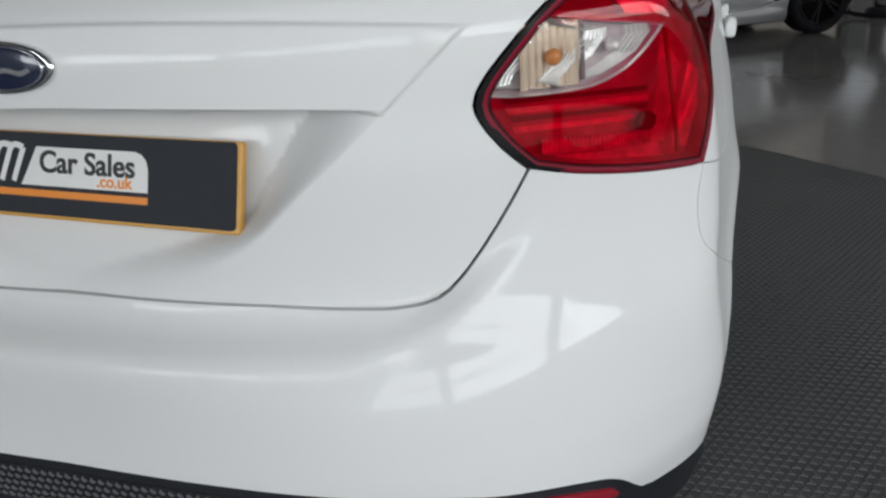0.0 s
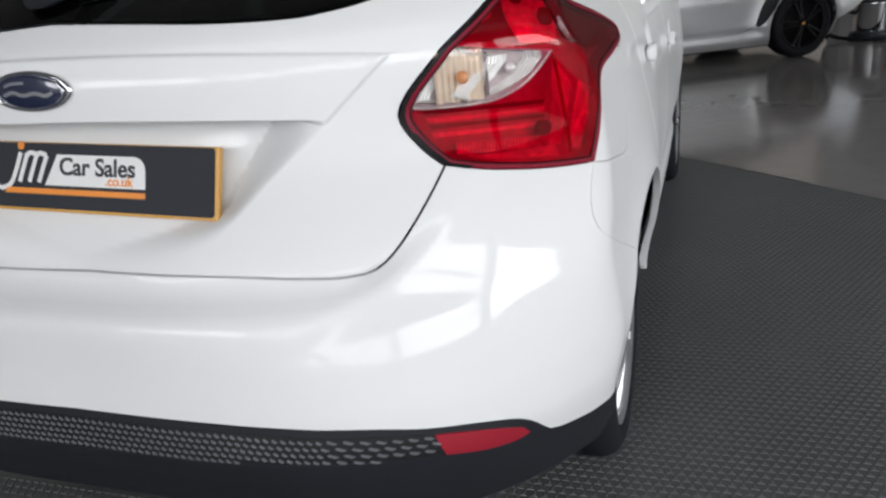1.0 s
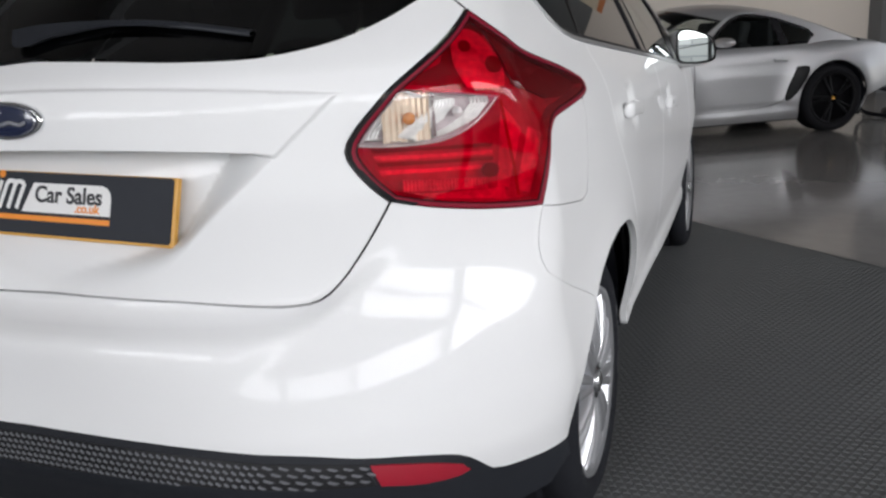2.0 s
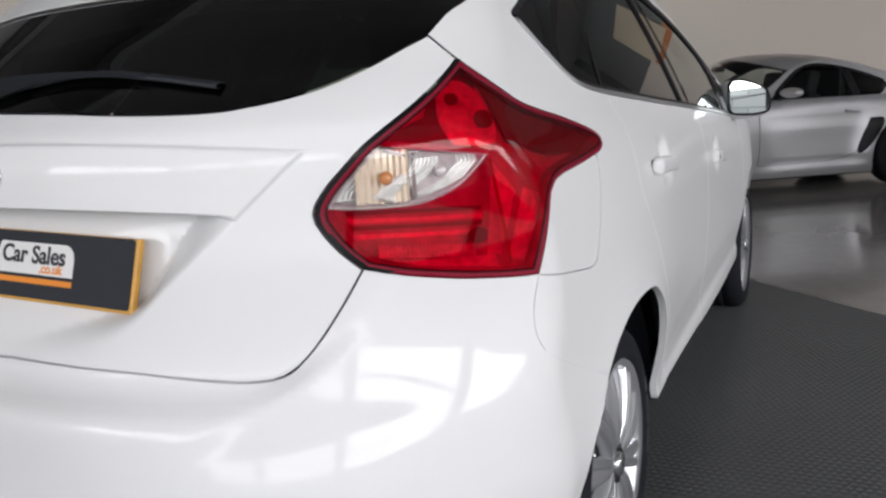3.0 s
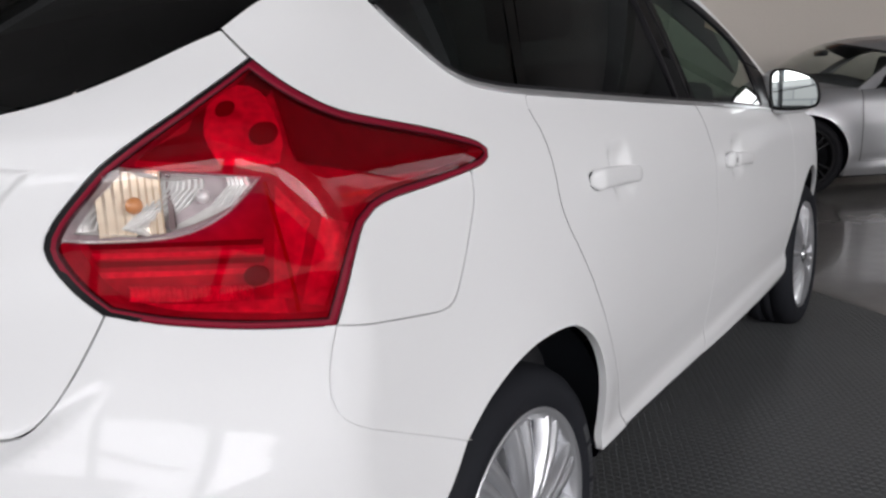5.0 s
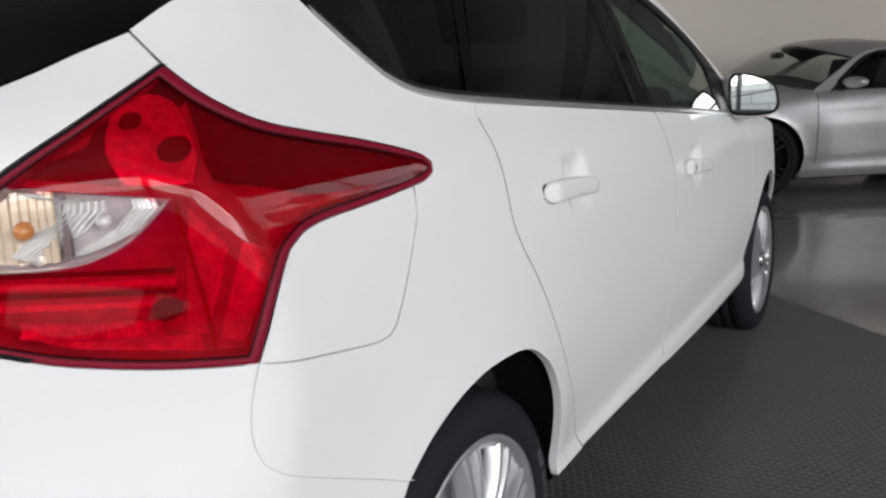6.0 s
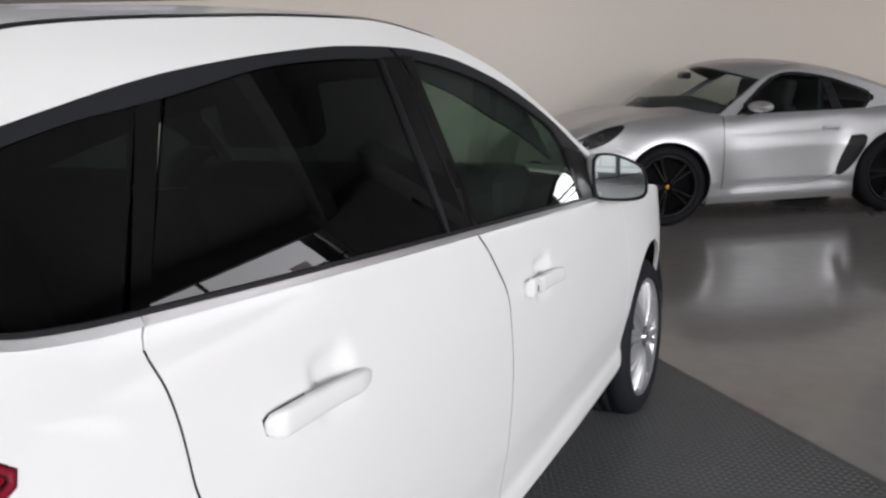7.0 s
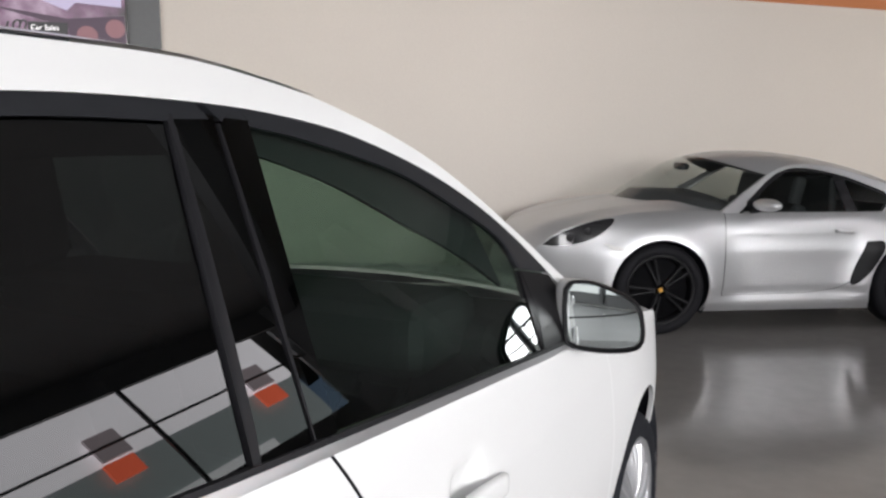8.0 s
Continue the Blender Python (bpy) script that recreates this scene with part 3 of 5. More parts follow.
# wheel wells, floor pan and lower skirts
for hub, x0 in ((HUB_R, .50), (HUB_F, .48)):
    for hand in (1, -1):
        arc = [math.radians(a) for a in range(0, 186, 6)]
        sheet("wheel_well", [[(hand * x, hub + .405 * math.cos(a), HUB_Z + .415 * math.sin(a)) for a in arc] for x in (.83, .7, x0)] + [[(hand * x0, hub + .01 * math.cos(a), HUB_Z + .01 * math.sin(a)) for a in arc]], BLACK, hatch)
panel("lower_bumper", loop(even(BUMP_LOW[::-1]), seg((.832, .408), (.845, .36), (.80, .315)), run((.80, .315), (.4, .33), (0, .335)), run((0, .335), (-.4, .33), (-.80, .315)), seg((-.80, .315), (-.845, .36), (-.832, .408))), BLACK,
      label="black plastic lower bumper", gap=0.0005, off=-0.004, depth=0.03, parent=hatch, fn=shell)
lofted("rear_undertray", [(.79, .16, .318, -.30, .015), (.76, .30, .27, -.28, .01), (.70, .8, .22, -.2, .0)], BLACK)
box_part("underbody", (-.72, .72, .35, 3.9, .19, .33), BLACK, hatch, bevel=.03)
for hand in (1, -1):
    sheet("sill_underside", [[(hand * .838, y, .372 - .032 * (y - 1.03)) for y in np.linspace(1.12, 2.95, 12)], [(hand * .80, y, .30 - .02 * (y - 1.03)) for y in np.linspace(1.12, 2.95, 12)], [(hand * .70, y, .22) for y in np.linspace(1.12, 2.95, 12)]], BLACK, hatch)


SIDEWALL_MARK = material("raised_rubber_mark", (0.05, 0.052, 0.056), 0.5, vary=0.1)


def wheel(place, name="wheel"):
    """An alloy wheel with its tyre, its axle along x, the outer face towards +x."""
    w = part(name, spun([(.06, -.02), (.06, -.04), (.20, -.06), (.225, -.20), (.236, -.21), (.236, -.205), (.23, -.19), (.215, -.06), (.218, -.012), (.230, -.006), (.240, 0), (.243, -.006), (.240, -.02)], 64), ALLOY, hatch, "silver multi-spoke alloy wheel")
    w.matrix_world = place
    tyre = part("tyre", spun([(.238, -.012), (.245, -.002), (.262, .006), (.285, .006), (.305, -.004), (.317, -.018), (.3245, -.04), (.325, -.075), (.3195, -.077), (.3195, -.083), (.325, -.085), (.325, -.12), (.3195, -.122), (.3195, -.128), (.325, -.13), (.3245, -.17), (.317, -.195), (.30, -.205), (.262, -.215), (.238, -.205)], 72), RUBBER, w, "black rubber tyre")
    for k in range(-9, 10):
        if k % 8 == 5:
            continue
        ba = box_part("sidewall_mark", (-.001, .0012, -.0042, .0042, -.0085, .0085), SIDEWALL_MARK, tyre, bevel=0)
        ba.matrix_local = Matrix.Rotation(radians(k * 2.4 - 86), 4, "X") @ Matrix.Translation((.0062, 0, .275))
    for k in range(10):
        for turn in (-5.5, 5.5):
            bm = bmesh.new()
            rows = []
            for r, hw, x in ((.045, .010, -.004), (.10, .0095, .004), (.16, .009, .002), (.205, .010, -.004), (.226, .014, -.010)):
                rows.append([bm.verts.new(q) for q in ((x - .03, -hw * 1.5, r), (x, -hw, r), (x + .003, 0, r), (x, hw, r), (x - .03, hw * 1.5, r))])
            for a, b in zip(rows, rows[1:]):
                for i in range(4):
                    bm.faces.new((a[i], b[i], b[i + 1], a[i + 1]))
            bmesh.ops.transform(bm, matrix=Matrix.Rotation(radians(36 * k + turn), 4, "X"), verts=bm.verts)
            part("spoke", bm, ALLOY, w)
    part("centre_cap", spun([(0, .008), (.022, .008), (.028, .004), (.03, -.01)], 32), SATIN, w)
    part("brake_disc", spun([(.05, -.085), (.135, -.085), (.138, -.095), (.138, -.105), (.05, -.105)], 40), STEEL, w)
    return w


for hub, out in ((HUB_R, .838), (HUB_F, .847)):
    wheel(pose(out, hub, HUB_Z))
    wheel(pose(-out, hub, HUB_Z, 0, 0, 180))

# ---- the hatchback: lamps, plate, handles, mirrors ----
LAMP = loop(LAMP_IN, LAMP_TOP, LAMP_UNDER, LAMP_LOW)
LENS_LOW = run((.5395, 1.033), (.560, 1.029), (.596, 1.026), (.645, 1.028), (.684, 1.044), (.712, 1.069), (.731, 1.094))
LENS_TOP = run((.731, 1.094), (.68, 1.104), (.638, 1.110), (.605, 1.117), (.587, 1.121))
HOUSING = material("lamp_housing", (0.46, 0.39, 0.40), 0.4, 0.0, vary=0.3, scale=60, blotch=14)
LENS_EDGE = material("red_lens_edge", (0.20, 0.004, 0.020), 0.5, 0, 0.0, vary=0.08, sheen=0.2)
EDGE_DARK = material("dark_red_lens_seam", (0.045, 0.003, 0.008), 0.5, sheen=0.2)
LENS_HIGHLIGHT = material("lens_highlight_red", (0.36, 0.010, 0.035), 0.35, 0, 0.15)
SHADE = material("smoked_lamp_liner", (0.20, 0.14, 0.14), 0.35, 0.2, vary=0.2)
FACET = material("lamp_reflector", (0.80, 0.76, 0.76), 0.28, 0.3, grain=0.4, scale=90, vary=0.35, blotch=30)
BRIGHT = material("bright_reflector", (0.86, 0.85, 0.83), 0.3, 0.6, grain=0.15, scale=130, vary=0.15)
BULB = material("dark_bulb", (0.17, 0.09, 0.09), 0.6, 0, 0.0, sheen=0.1)
PEACH = material("amber_reflection_tint", (0.80, 0.66, 0.51), 0.3, 0.6, grain=0.1, scale=160, vary=0.08)
AMBER = material("amber_bulb", (0.66, 0.25, 0.07), 0.25, 0, 0.6)
LAMP_RED = material("red_reflector", (0.34, 0.013, 0.03), 0.2, 0, 0.8, grain=0.4, scale=400)


def ring_part(name, outline, widths, mat, parent, fn, hand):
    """A closed strip laid along an outline: (drawn in by, offset) row by row."""
    return sheet(name, [[tuple(q) for q in fn((shrunk(outline, w) if w else outline)[:, 0] * hand, (shrunk(outline, w) if w else outline)[:, 1], o)] for w, o in widths], mat, parent, close=True)


def ccw(p):
    return p if (p[:, 0] * np.roll(p[:, 1], -1) - p[:, 1] * np.roll(p[:, 0], -1)).sum() > 0 else p[::-1]


for hand in (1, -1):
    O = dict(fn=shell, hand=hand)
    lamp = panel("tail_lamp", LAMP, HOUSING, hatch, label="red tail lamp with a clear inset", gap=.003, off=-.030, rolled=0, depth=.004, **O)
    ring_part("lens_edge", ccw(LAMP), [(.0008, -.014), (.0008, -.002), (.002, .0012), (.006, .0018), (.0100, .0012), (.0102, -.004)], LENS_EDGE, lamp, shell, hand)
    ring_part("seal", ccw(LAMP), [(.0098, .0010), (.0104, .0013), (.0112, .0012), (.0128, -.003)], EDGE_DARK, lamp, shell, hand)
    q = loop(between(LAMP_LOW, (.60, .925), (.578, .934)), LAMP_IN)
    panel("inner_seal", loop(q, [k + np.array((.0065, -.001 if k[1] > .99 else .005)) for k in q[::-1]]), TRIM, lamp, gap=.0004, off=.0028, rolled=.001, depth=.01, grid=.05, **O)
    ring_part("lamp_wall", ccw(LAMP), [(.0128, -.002), (.0135, -.031)], HOUSING, lamp, shell, hand)
    panel("lamp_liner", loop(run((.735, 1.215), (.80, 1.178), (.90, 1.143), (1.014, 1.121), (1.10, 1.101), (1.145, 1.084), (1.10, 1.069), (1.0, 1.064), (.90, 1.068), (.85, 1.080), (.80, 1.096), (.768, 1.108), (.762, 1.13), (.752, 1.17), (.735, 1.215))), SHADE, lamp, off=-.019, rolled=.004, depth=.01, **O)
    panel("red_lens", loop(between(LAMP_IN, (.587, 1.121), (.715, 1.247)), LAMP_TOP, LAMP_UNDER, LAMP_LOW, between(LAMP_IN, (.578, .934), (.5395, 1.035)), LENS_LOW, LENS_TOP), RED_LENS, lamp,
          label="red lens", gap=.002, off=.0005, rolled=.003, depth=.006, grid=.016, **O)
    panel("clear_lens", loop(LENS_LOW, LENS_TOP, between(LAMP_IN, (.587, 1.121), (.5395, 1.035))), CLEAR, lamp, label="clear lens", gap=.0015, off=.0012, rolled=.001, depth=.004, **O)
    ring_part("lens_rim", ccw(loop(LENS_LOW, LENS_TOP, between(LAMP_IN, (.587, 1.121), (.5395, 1.035)))), [(.0, -.002), (.0012, -.008)], BRIGHT, lamp, shell, hand)
    # fluted bright reflector behind the clear lens
    q = shrunk(ccw(loop(LENS_LOW, LENS_TOP, between(LAMP_IN, (.587, 1.121), (.5395, 1.035)))), .002)
    rows = []
    for z in np.linspace(q[:, 1].min(), q[:, 1].max(), 9):
        d = np.nonzero(np.diff(np.sign(q[:, 1] - z)))[0]
        lo, hi = (q[d, 0].min(), q[d, 0].max()) if len(d) > 1 else (q[:, 0].mean() - .002, q[:, 0].mean() + .002)
        s = np.linspace(lo, hi, 61)
        rows.append([tuple(k) for k in shell(s * hand, z + 0 * s, -.016 - .0026 * (np.arange(61) % 2) - .016 * np.sin(np.linspace(0, math.pi, 61) * 2) ** 2)])
    sheet("fluted_reflector", rows, BRIGHT, lamp, "bright fluted reflector", smooth=False)
    for name, s, z, o, r, m in (("indicator_bulb", .606, 1.069, -.016, .011, AMBER), ("reversing_bulb", .672, 1.074, -.016, .009, FACET), ("brake_bulb", .694, 1.182, -.012, .0085, BULB),
                                ("brake_bulb", .736, 1.148, -.016, .0125, BULB), ("fog_bulb", .717, .966, -.016, .011, BULB)):
        if m is BULB:
            panel(name, loop([np.array((s + r * 1.15 * math.copysign(abs(math.cos(k)) ** .9, math.cos(k)), z + r * 1.15 * math.copysign(abs(math.sin(k)) ** .9, math.sin(k)))) for k in np.linspace(0, 2 * math.pi, 25)[:-1]]), m, lamp, gap=0, off=-.0115, rolled=.003, depth=.009, grid=.006, **O)
            continue
        bm = bmesh.new()
        bmesh.ops.create_uvsphere(bm, u_segments=20, v_segments=12, radius=r)
        c = shell(s * hand, z, o)
        bmesh.ops.translate(bm, vec=tuple(c), verts=bm.verts)
        part(name, bm, m, lamp)
    panel("inset_divider", loop(seg((.634, 1.032), (.643, 1.033), (.642, 1.106), (.635, 1.107))), SHADE, lamp, off=-.015, rolled=.004, depth=.008, grid=.02, **O)
    # flutes round the indicator bulb, its amber reflection put into their colour
    cols = np.linspace(.572, .633, 17)
    sheet("indicator_reflector", [[tuple(k) for k in shell(cols * hand, z + 0 * cols, -.0148 - .0030 * (np.arange(17) % 2) - .008 * np.sin(np.linspace(0, math.pi, 17)))] for z in np.linspace(1.030, 1.112, 5)], PEACH, lamp, "fluted reflector coloured with the bulb's amber reflection", smooth=False)
    # red strip coloured as the highlight along the lens facet
    panel("lens_facet_highlight", loop(run((.734, 1.088), (.744, 1.02), (.752, .96), (.756, .915)), run((.7595, .915), (.7555, .96), (.7475, 1.02), (.7375, 1.088))), LENS_HIGHLIGHT, lamp, gap=0, off=-.005, rolled=.001, depth=.006, grid=.02, **O)
    panel("brake_reflector", loop(run((.671, 1.198), (.70, 1.213), (.728, 1.203), (.748, 1.17), (.757, 1.13), (.752, 1.107)), run((.752, 1.107), (.72, 1.106), (.689, 1.110)), run((.689, 1.110), (.672, 1.15), (.671, 1.198))), FACET, lamp, off=-.017, rolled=.006, depth=.01, grid=.01, **O)
    panel("brake_surround", loop(seg((.600, 1.124), (.657, 1.182), (.713, 1.236), (.742, 1.208), (.757, 1.13), (.752, 1.108), (.68, 1.109))), SHADE, lamp, off=-.026, rolled=.004, depth=.004, grid=.02, **O)
    for k, (z0, m) in enumerate(((.972, FACET), (.986, SHADE), (.997, FACET), (1.010, SHADE))):
        panel("reflector_rib", loop(seg((.566 - .003 * k, z0 + .004), (.724, z0 - .006), (.726, z0 + .002), (.562 - .003 * k, z0 + .013))), m, lamp, gap=.0005, off=-.021, rolled=.005, depth=.01, grid=.02, **O)
    cols = np.linspace(.592, .712, 49)
    sheet("comb_reflector", [[tuple(k) for k in shell(cols * hand, z - .10 * (cols - .592), -.018 - d - .003 * (np.arange(49) % 2))] for z, d in ((.945, 0), (.951, .004), (.961, .004), (.966, 0))], FACET, lamp, "ribbed reflector strip", smooth=False)
    panel("reflector_rib", loop(seg((.598, .930), (.745, .908), (.742, .930), (.592, .942))), FACET, lamp, gap=.0005, off=-.024, rolled=.005, depth=.01, grid=.02, **O)
    panel("side_reflector", loop(seg((.790, 1.035), (.758, .918), (.786, .910), (.812, .97), (.826, 1.018))), FACET, lamp, off=-.022, rolled=.006, depth=.01, **O)
    panel("side_reflector", loop(seg((.742, 1.085), (.728, .93), (.752, .925), (.780, 1.03))), FACET, lamp, off=-.024, rolled=.006, depth=.01, **O)
    # reflector in the lower bumper
    panel("rear_reflector", loop(run((.546, .516), (.575, .507), (.612, .492), (.645, .472)), run((.645, .472), (.656, .452), (.640, .446), (.60, .452), (.556, .470)), seg((.556, .470), (.546, .516))), LAMP_RED, hatch,
          label="red rear reflector", off=.004, rolled=.004, depth=.01, gap=.002, **O)

MESH_EDGE = run((0, .553), (.287, .549), (.463, .535), (.546, .517))
MESH_LOW = run((.556, .470), (.459, .484), (.274, .488), (0, .484))
grille = panel("bumper_insert", loop(even(MESH_EDGE), seg((.546, .517), (.556, .470)), MESH_LOW, flip(MESH_LOW)[::-1], seg((-.556, .470), (-.546, .517))), PIANO, hatch, label="black patterned mesh insert", gap=.002, off=-.001, rolled=.002, **dict(fn=shell))
vs, fs = [], []
for i in range(-38, 39):
    for k in range(5):
        s = i * .0143 + (.00715 if k % 2 else 0)
        top = float(np.interp(abs(s), [0, .287, .463, .546], [.553, .549, .535, .517]))
        z = top - .008 - .0118 * k
        if z < float(np.interp(abs(s), [0, .274, .459, .556], [.484, .488, .484, .470])) + .005:
            continue
        b = len(vs)
        c = [(-.0056, .0020), (-.0036, .0042), (.0056, -.0020), (.0036, -.0042)]
        vs += [tuple(q) for q in shell(np.array([s + d[0] for d in c] + [s + d[0] * .6 for d in c]), np.array([z + d[1] for d in c] + [z + d[1] * .6 for d in c]), np.array([-.002] * 4 + [.0022] * 4))]
        fs += [(b + 4, b + 7, b + 6, b + 5)] + [(b + j, b + 4 + j, b + 4 + (j + 1) % 4, b + (j + 1) % 4) for j in range(4)]
me = bpy.data.meshes.new("mesh_studs")
me.from_pydata(vs, [], fs)
# grey put into the studs for the glints on black plastic
me.materials.append(material("glint_grey_stud", (0.30, 0.31, 0.33), 0.25, 0.5))
tagged(new("mesh_studs", me), kind="stuff").parent = grille

# number plate with dealer lettering
PLATE_AT = Matrix.Translation((.004, -.089, .942)) @ Matrix.Rotation(math.atan2(.034, .117), 4, "X").inverted() @ Matrix.Rotation(radians(2.0), 4, "Y") @ Matrix.Rotation(radians(90), 4, "X")


def lettering(name, words, size, at, mat, parent, extrude=.0006, shear=0.0, bold=0.0):
    cu = bpy.data.curves.new(name, "FONT")
    cu.body, cu.size, cu.extrude, cu.shear, cu.offset = words, size, extrude, shear, bold
    tmp = new(name, cu)
    me = bpy.data.meshes.new_from_object(tmp.evaluated_get(bpy.context.evaluated_depsgraph_get()))
    bpy.data.objects.remove(tmp)
    me.materials.clear()
    me.materials.append(mat)
    ob = new(name, me)
    ob.parent = parent
    ob.matrix_local = at
    return ob


plate = box_part("number_plate", (-.2625, .2625, -.0615, .0615, -.012, 0), GOLD, tailgate, "charcoal dealer plate with a yellow edge", bevel=.003)
plate.matrix_local = PLATE_AT


def flat(name, outline, mat, parent, z=.0, thick=.0008):
    bm = bmesh.new()
    dx = .006 if parent is plate and name != "plate_face" else 0
    f = bm.faces.new([bm.verts.new((q[0] + dx, q[1], z)) for q in outline])
    r = bmesh.ops.extrude_face_region(bm, geom=[f])
    bmesh.ops.translate(bm, vec=(0, 0, thick), verts=[g for g in r["geom"] if isinstance(g, bmesh.types.BMVert)])
    bmesh.ops.recalc_face_normals(bm, faces=bm.faces)
    return part(name, bm, mat, parent, smooth=False)


def rounded(w, h, r, n=6, cx=0.0, cy=0.0):
    out = []
    for sx, sy, a0 in ((1, -1, -90), (1, 1, 0), (-1, 1, 90), (-1, -1, 180)):
        for k in range(n + 1):
            a = radians(a0 + 90 * k / n)
            out.append((cx + sx * (w / 2 - r) + r * math.cos(a), cy + sy * (h / 2 - r) + r * math.sin(a)))
    return out


LP = plate
face = flat("plate_face", rounded(.5165, .1160, .007, cx=-.0022, cy=.0020), PLATE, LP, .0002, .001)
flat("name_panel", [(-.101, -.0145), (.113, -.0145), (.113, .018), (.110, .029), (.102, .037), (.092, .0405), (-.074, .0405)], PRINT, LP, .0014)
flat("underline_bar", [(-.192, -.0305), (.113, -.0305), (.113, -.0205), (-.188, -.0205)], ORANGE, LP, .0014)
lettering("plate_lettering", "Car Sales", .0430, Matrix.Translation((-.063, .0055, .0024)), INK, LP, bold=.0010)
lettering("plate_lettering", ".co.uk", .024, Matrix.Translation((.036, -.0105, .0024)), ORANGE, LP, bold=.0005)
# the dealer's mark: a dot and sloping strokes
flat("mark_dot", [(-.155 + .0075 * math.cos(a * math.pi / 8), .0545 + .0075 * math.sin(a * math.pi / 8)) for a in range(16)], ORANGE, LP, .0014)


def stroke(pts, w):
    l = run(*pts, every=.004)
    n = [np.array((-(b - a)[1], (b - a)[0])) / (np.linalg.norm(b - a) + 1e-9) for a, b in zip(l, l[1:])]
    n.append(n[-1])
    return [tuple(p + q * w / 2) for p, q in zip(l, n)] + [tuple(p - q * w / 2) for p, q in zip(l[::-1], n[::-1])]


for k, pts in enumerate([((-.156, .042), (-.166, .012), (-.177, -.012), (-.195, -.022), (-.222, -.019)), ((-.141, .040), (-.152, .008), (-.158, -.010)), ((-.119, .040), (-.130, .008), (-.136, -.010)), ((-.097, .038), (-.108, .008), (-.114, -.010)), ((-.143, .034), (-.134, .042), (-.119, .040)), ((-.121, .034), (-.112, .042), (-.097, .038))]):
    flat("mark_stroke", stroke(pts, .0085), PRINT, LP, .0014 + .0002 * k)

# the oval badge: chrome rim, blue field and plain script strokes
badge = part("badge", spun([(0, -.004), (1, -.004), (1, .003), (.97, .007), (.90, .0075), (.87, .005), (0, .008)], 56, "Z"), CHROME, tailgate, "chrome-rimmed dark blue oval badge")
bm = spun([(0, .0098), (.5, .0088), (.80, .0068), (.865, .0052), (.865, .004)], 56, "Z")
field = part("badge_field", bm, NAVY, badge)
ring = part("badge_line", spun([(.80, .0066), (.805, .0082), (.83, .0078), (.835, .006)], 56, "Z"), SATIN, badge)
for ob in (badge, field, ring):
    for v in ob.data.vertices:
        v.co = (v.co.x * .081, v.co.y * .0325, v.co.z)
badge.matrix_local = Matrix.Translation((.002, -.163, 1.107)) @ Matrix.Rotation(radians(1.5), 4, "Y") @ Matrix.Rotation(radians(88), 4, "X")
for pts, w in ((((-.046, .008), (-.030, .013), (-.006, .014)), .0042), (((-.050, -.006), (-.030, -.001), (-.010, -.006), (.012, -.002), (.034, -.006), (.048, -.001)), .006)):
    flat("badge_stroke", stroke(pts, w), SATIN, badge, .0088, .0012)


def handle(s0, z0, s1, z1, parent, hand, name="door_handle", label="white painted pull handle"):
    """A pull handle that stands off the door, with rounded ends."""
    n, m = 30, 18
    rows = []
    p0, p1 = shell(hand * s0, z0), shell(hand * s1, z1)
    for k in range(n):
        t = k / (n - 1)
        c = p0 + (p1 - p0) * t
        e = min(1, t * 14) ** 0.5 * min(1, (1 - t) * 7) ** 0.5 if name == "door_handle" else min(1, t * 5 + .15) ** 0.5
        half, thick = .0225 * (.45 + .55 * e) * (1 - .22 * t), .0105 * (.30 + .70 * e)
        stand = .005 + .011 * min(1, t * 12, (1 - t) * 5)
        if name != "door_handle":
            stand, half = .016 * min(1, t * 6 + .3), half * 1.12
        ring = []
        for j in range(m):
            a = 2 * math.pi * j / m
            u, q = math.cos(a), math.sin(a)
            ring.append((c[0] + hand * (stand + thick * math.copysign(abs(u) ** .6, u)), c[1], c[2] + .005 * math.sin(math.pi * t) + half * math.copysign(abs(q) ** .6, q)))
        rows.append(ring)
    for i, j in ((0, 0), (len(rows) + 1, -1)):
        mid = np.mean(np.array(rows[j]), 0)
        rows.insert(i, [tuple(mid + (np.array(q) - mid) * .02) for q in rows[j]])
    h = sheet(name, rows, WHITE, parent, label, close=True)
    if name == "door_handle" and parent.name.startswith("rear"):
        # dark patch drawn for the shade behind the handle's rear end
        q = loop(run((s0 + .001, z0 - .012), (s0 + .012, z0 - .019), (s0 + .10, z0 - .023)), run((s0 + .10, z0 + .012), (s0 + .012, z0 + .0155), (s0 + .001, z0 + .011)))
        panel("handle_gap_shade", q, INK, parent, shell, gap=0, off=.0004, rolled=0, depth=.004, grid=.02, hand=hand)
    return h


for hand in (1, -1):
    doors = [o for o in hatch.children if o.name.split(".")[0] in ("rear_door", "front_door") and (o.data.vertices[0].co.x > 0) == (hand > 0)]
    for d in doors:
        if d.name.startswith("rear"):
            handle(1.508, .983, 1.778, .963, d, hand)
        else:
            handle(2.560, .905, 2.780, .884, d, hand)
            handle(2.500, .9095, 2.557, .9055, d, hand, "lock_cap", "")
            c = shell(hand * 2.530, .908, .0262)
            bm = bmesh.new()
            boxed(bm, c[0] - .002, c[0] + .002, c[1] - .0022, c[1] + .0022, c[2] - .0075, c[2] + .0075)
            part("key_slot", bm, INK, d, smooth=False)

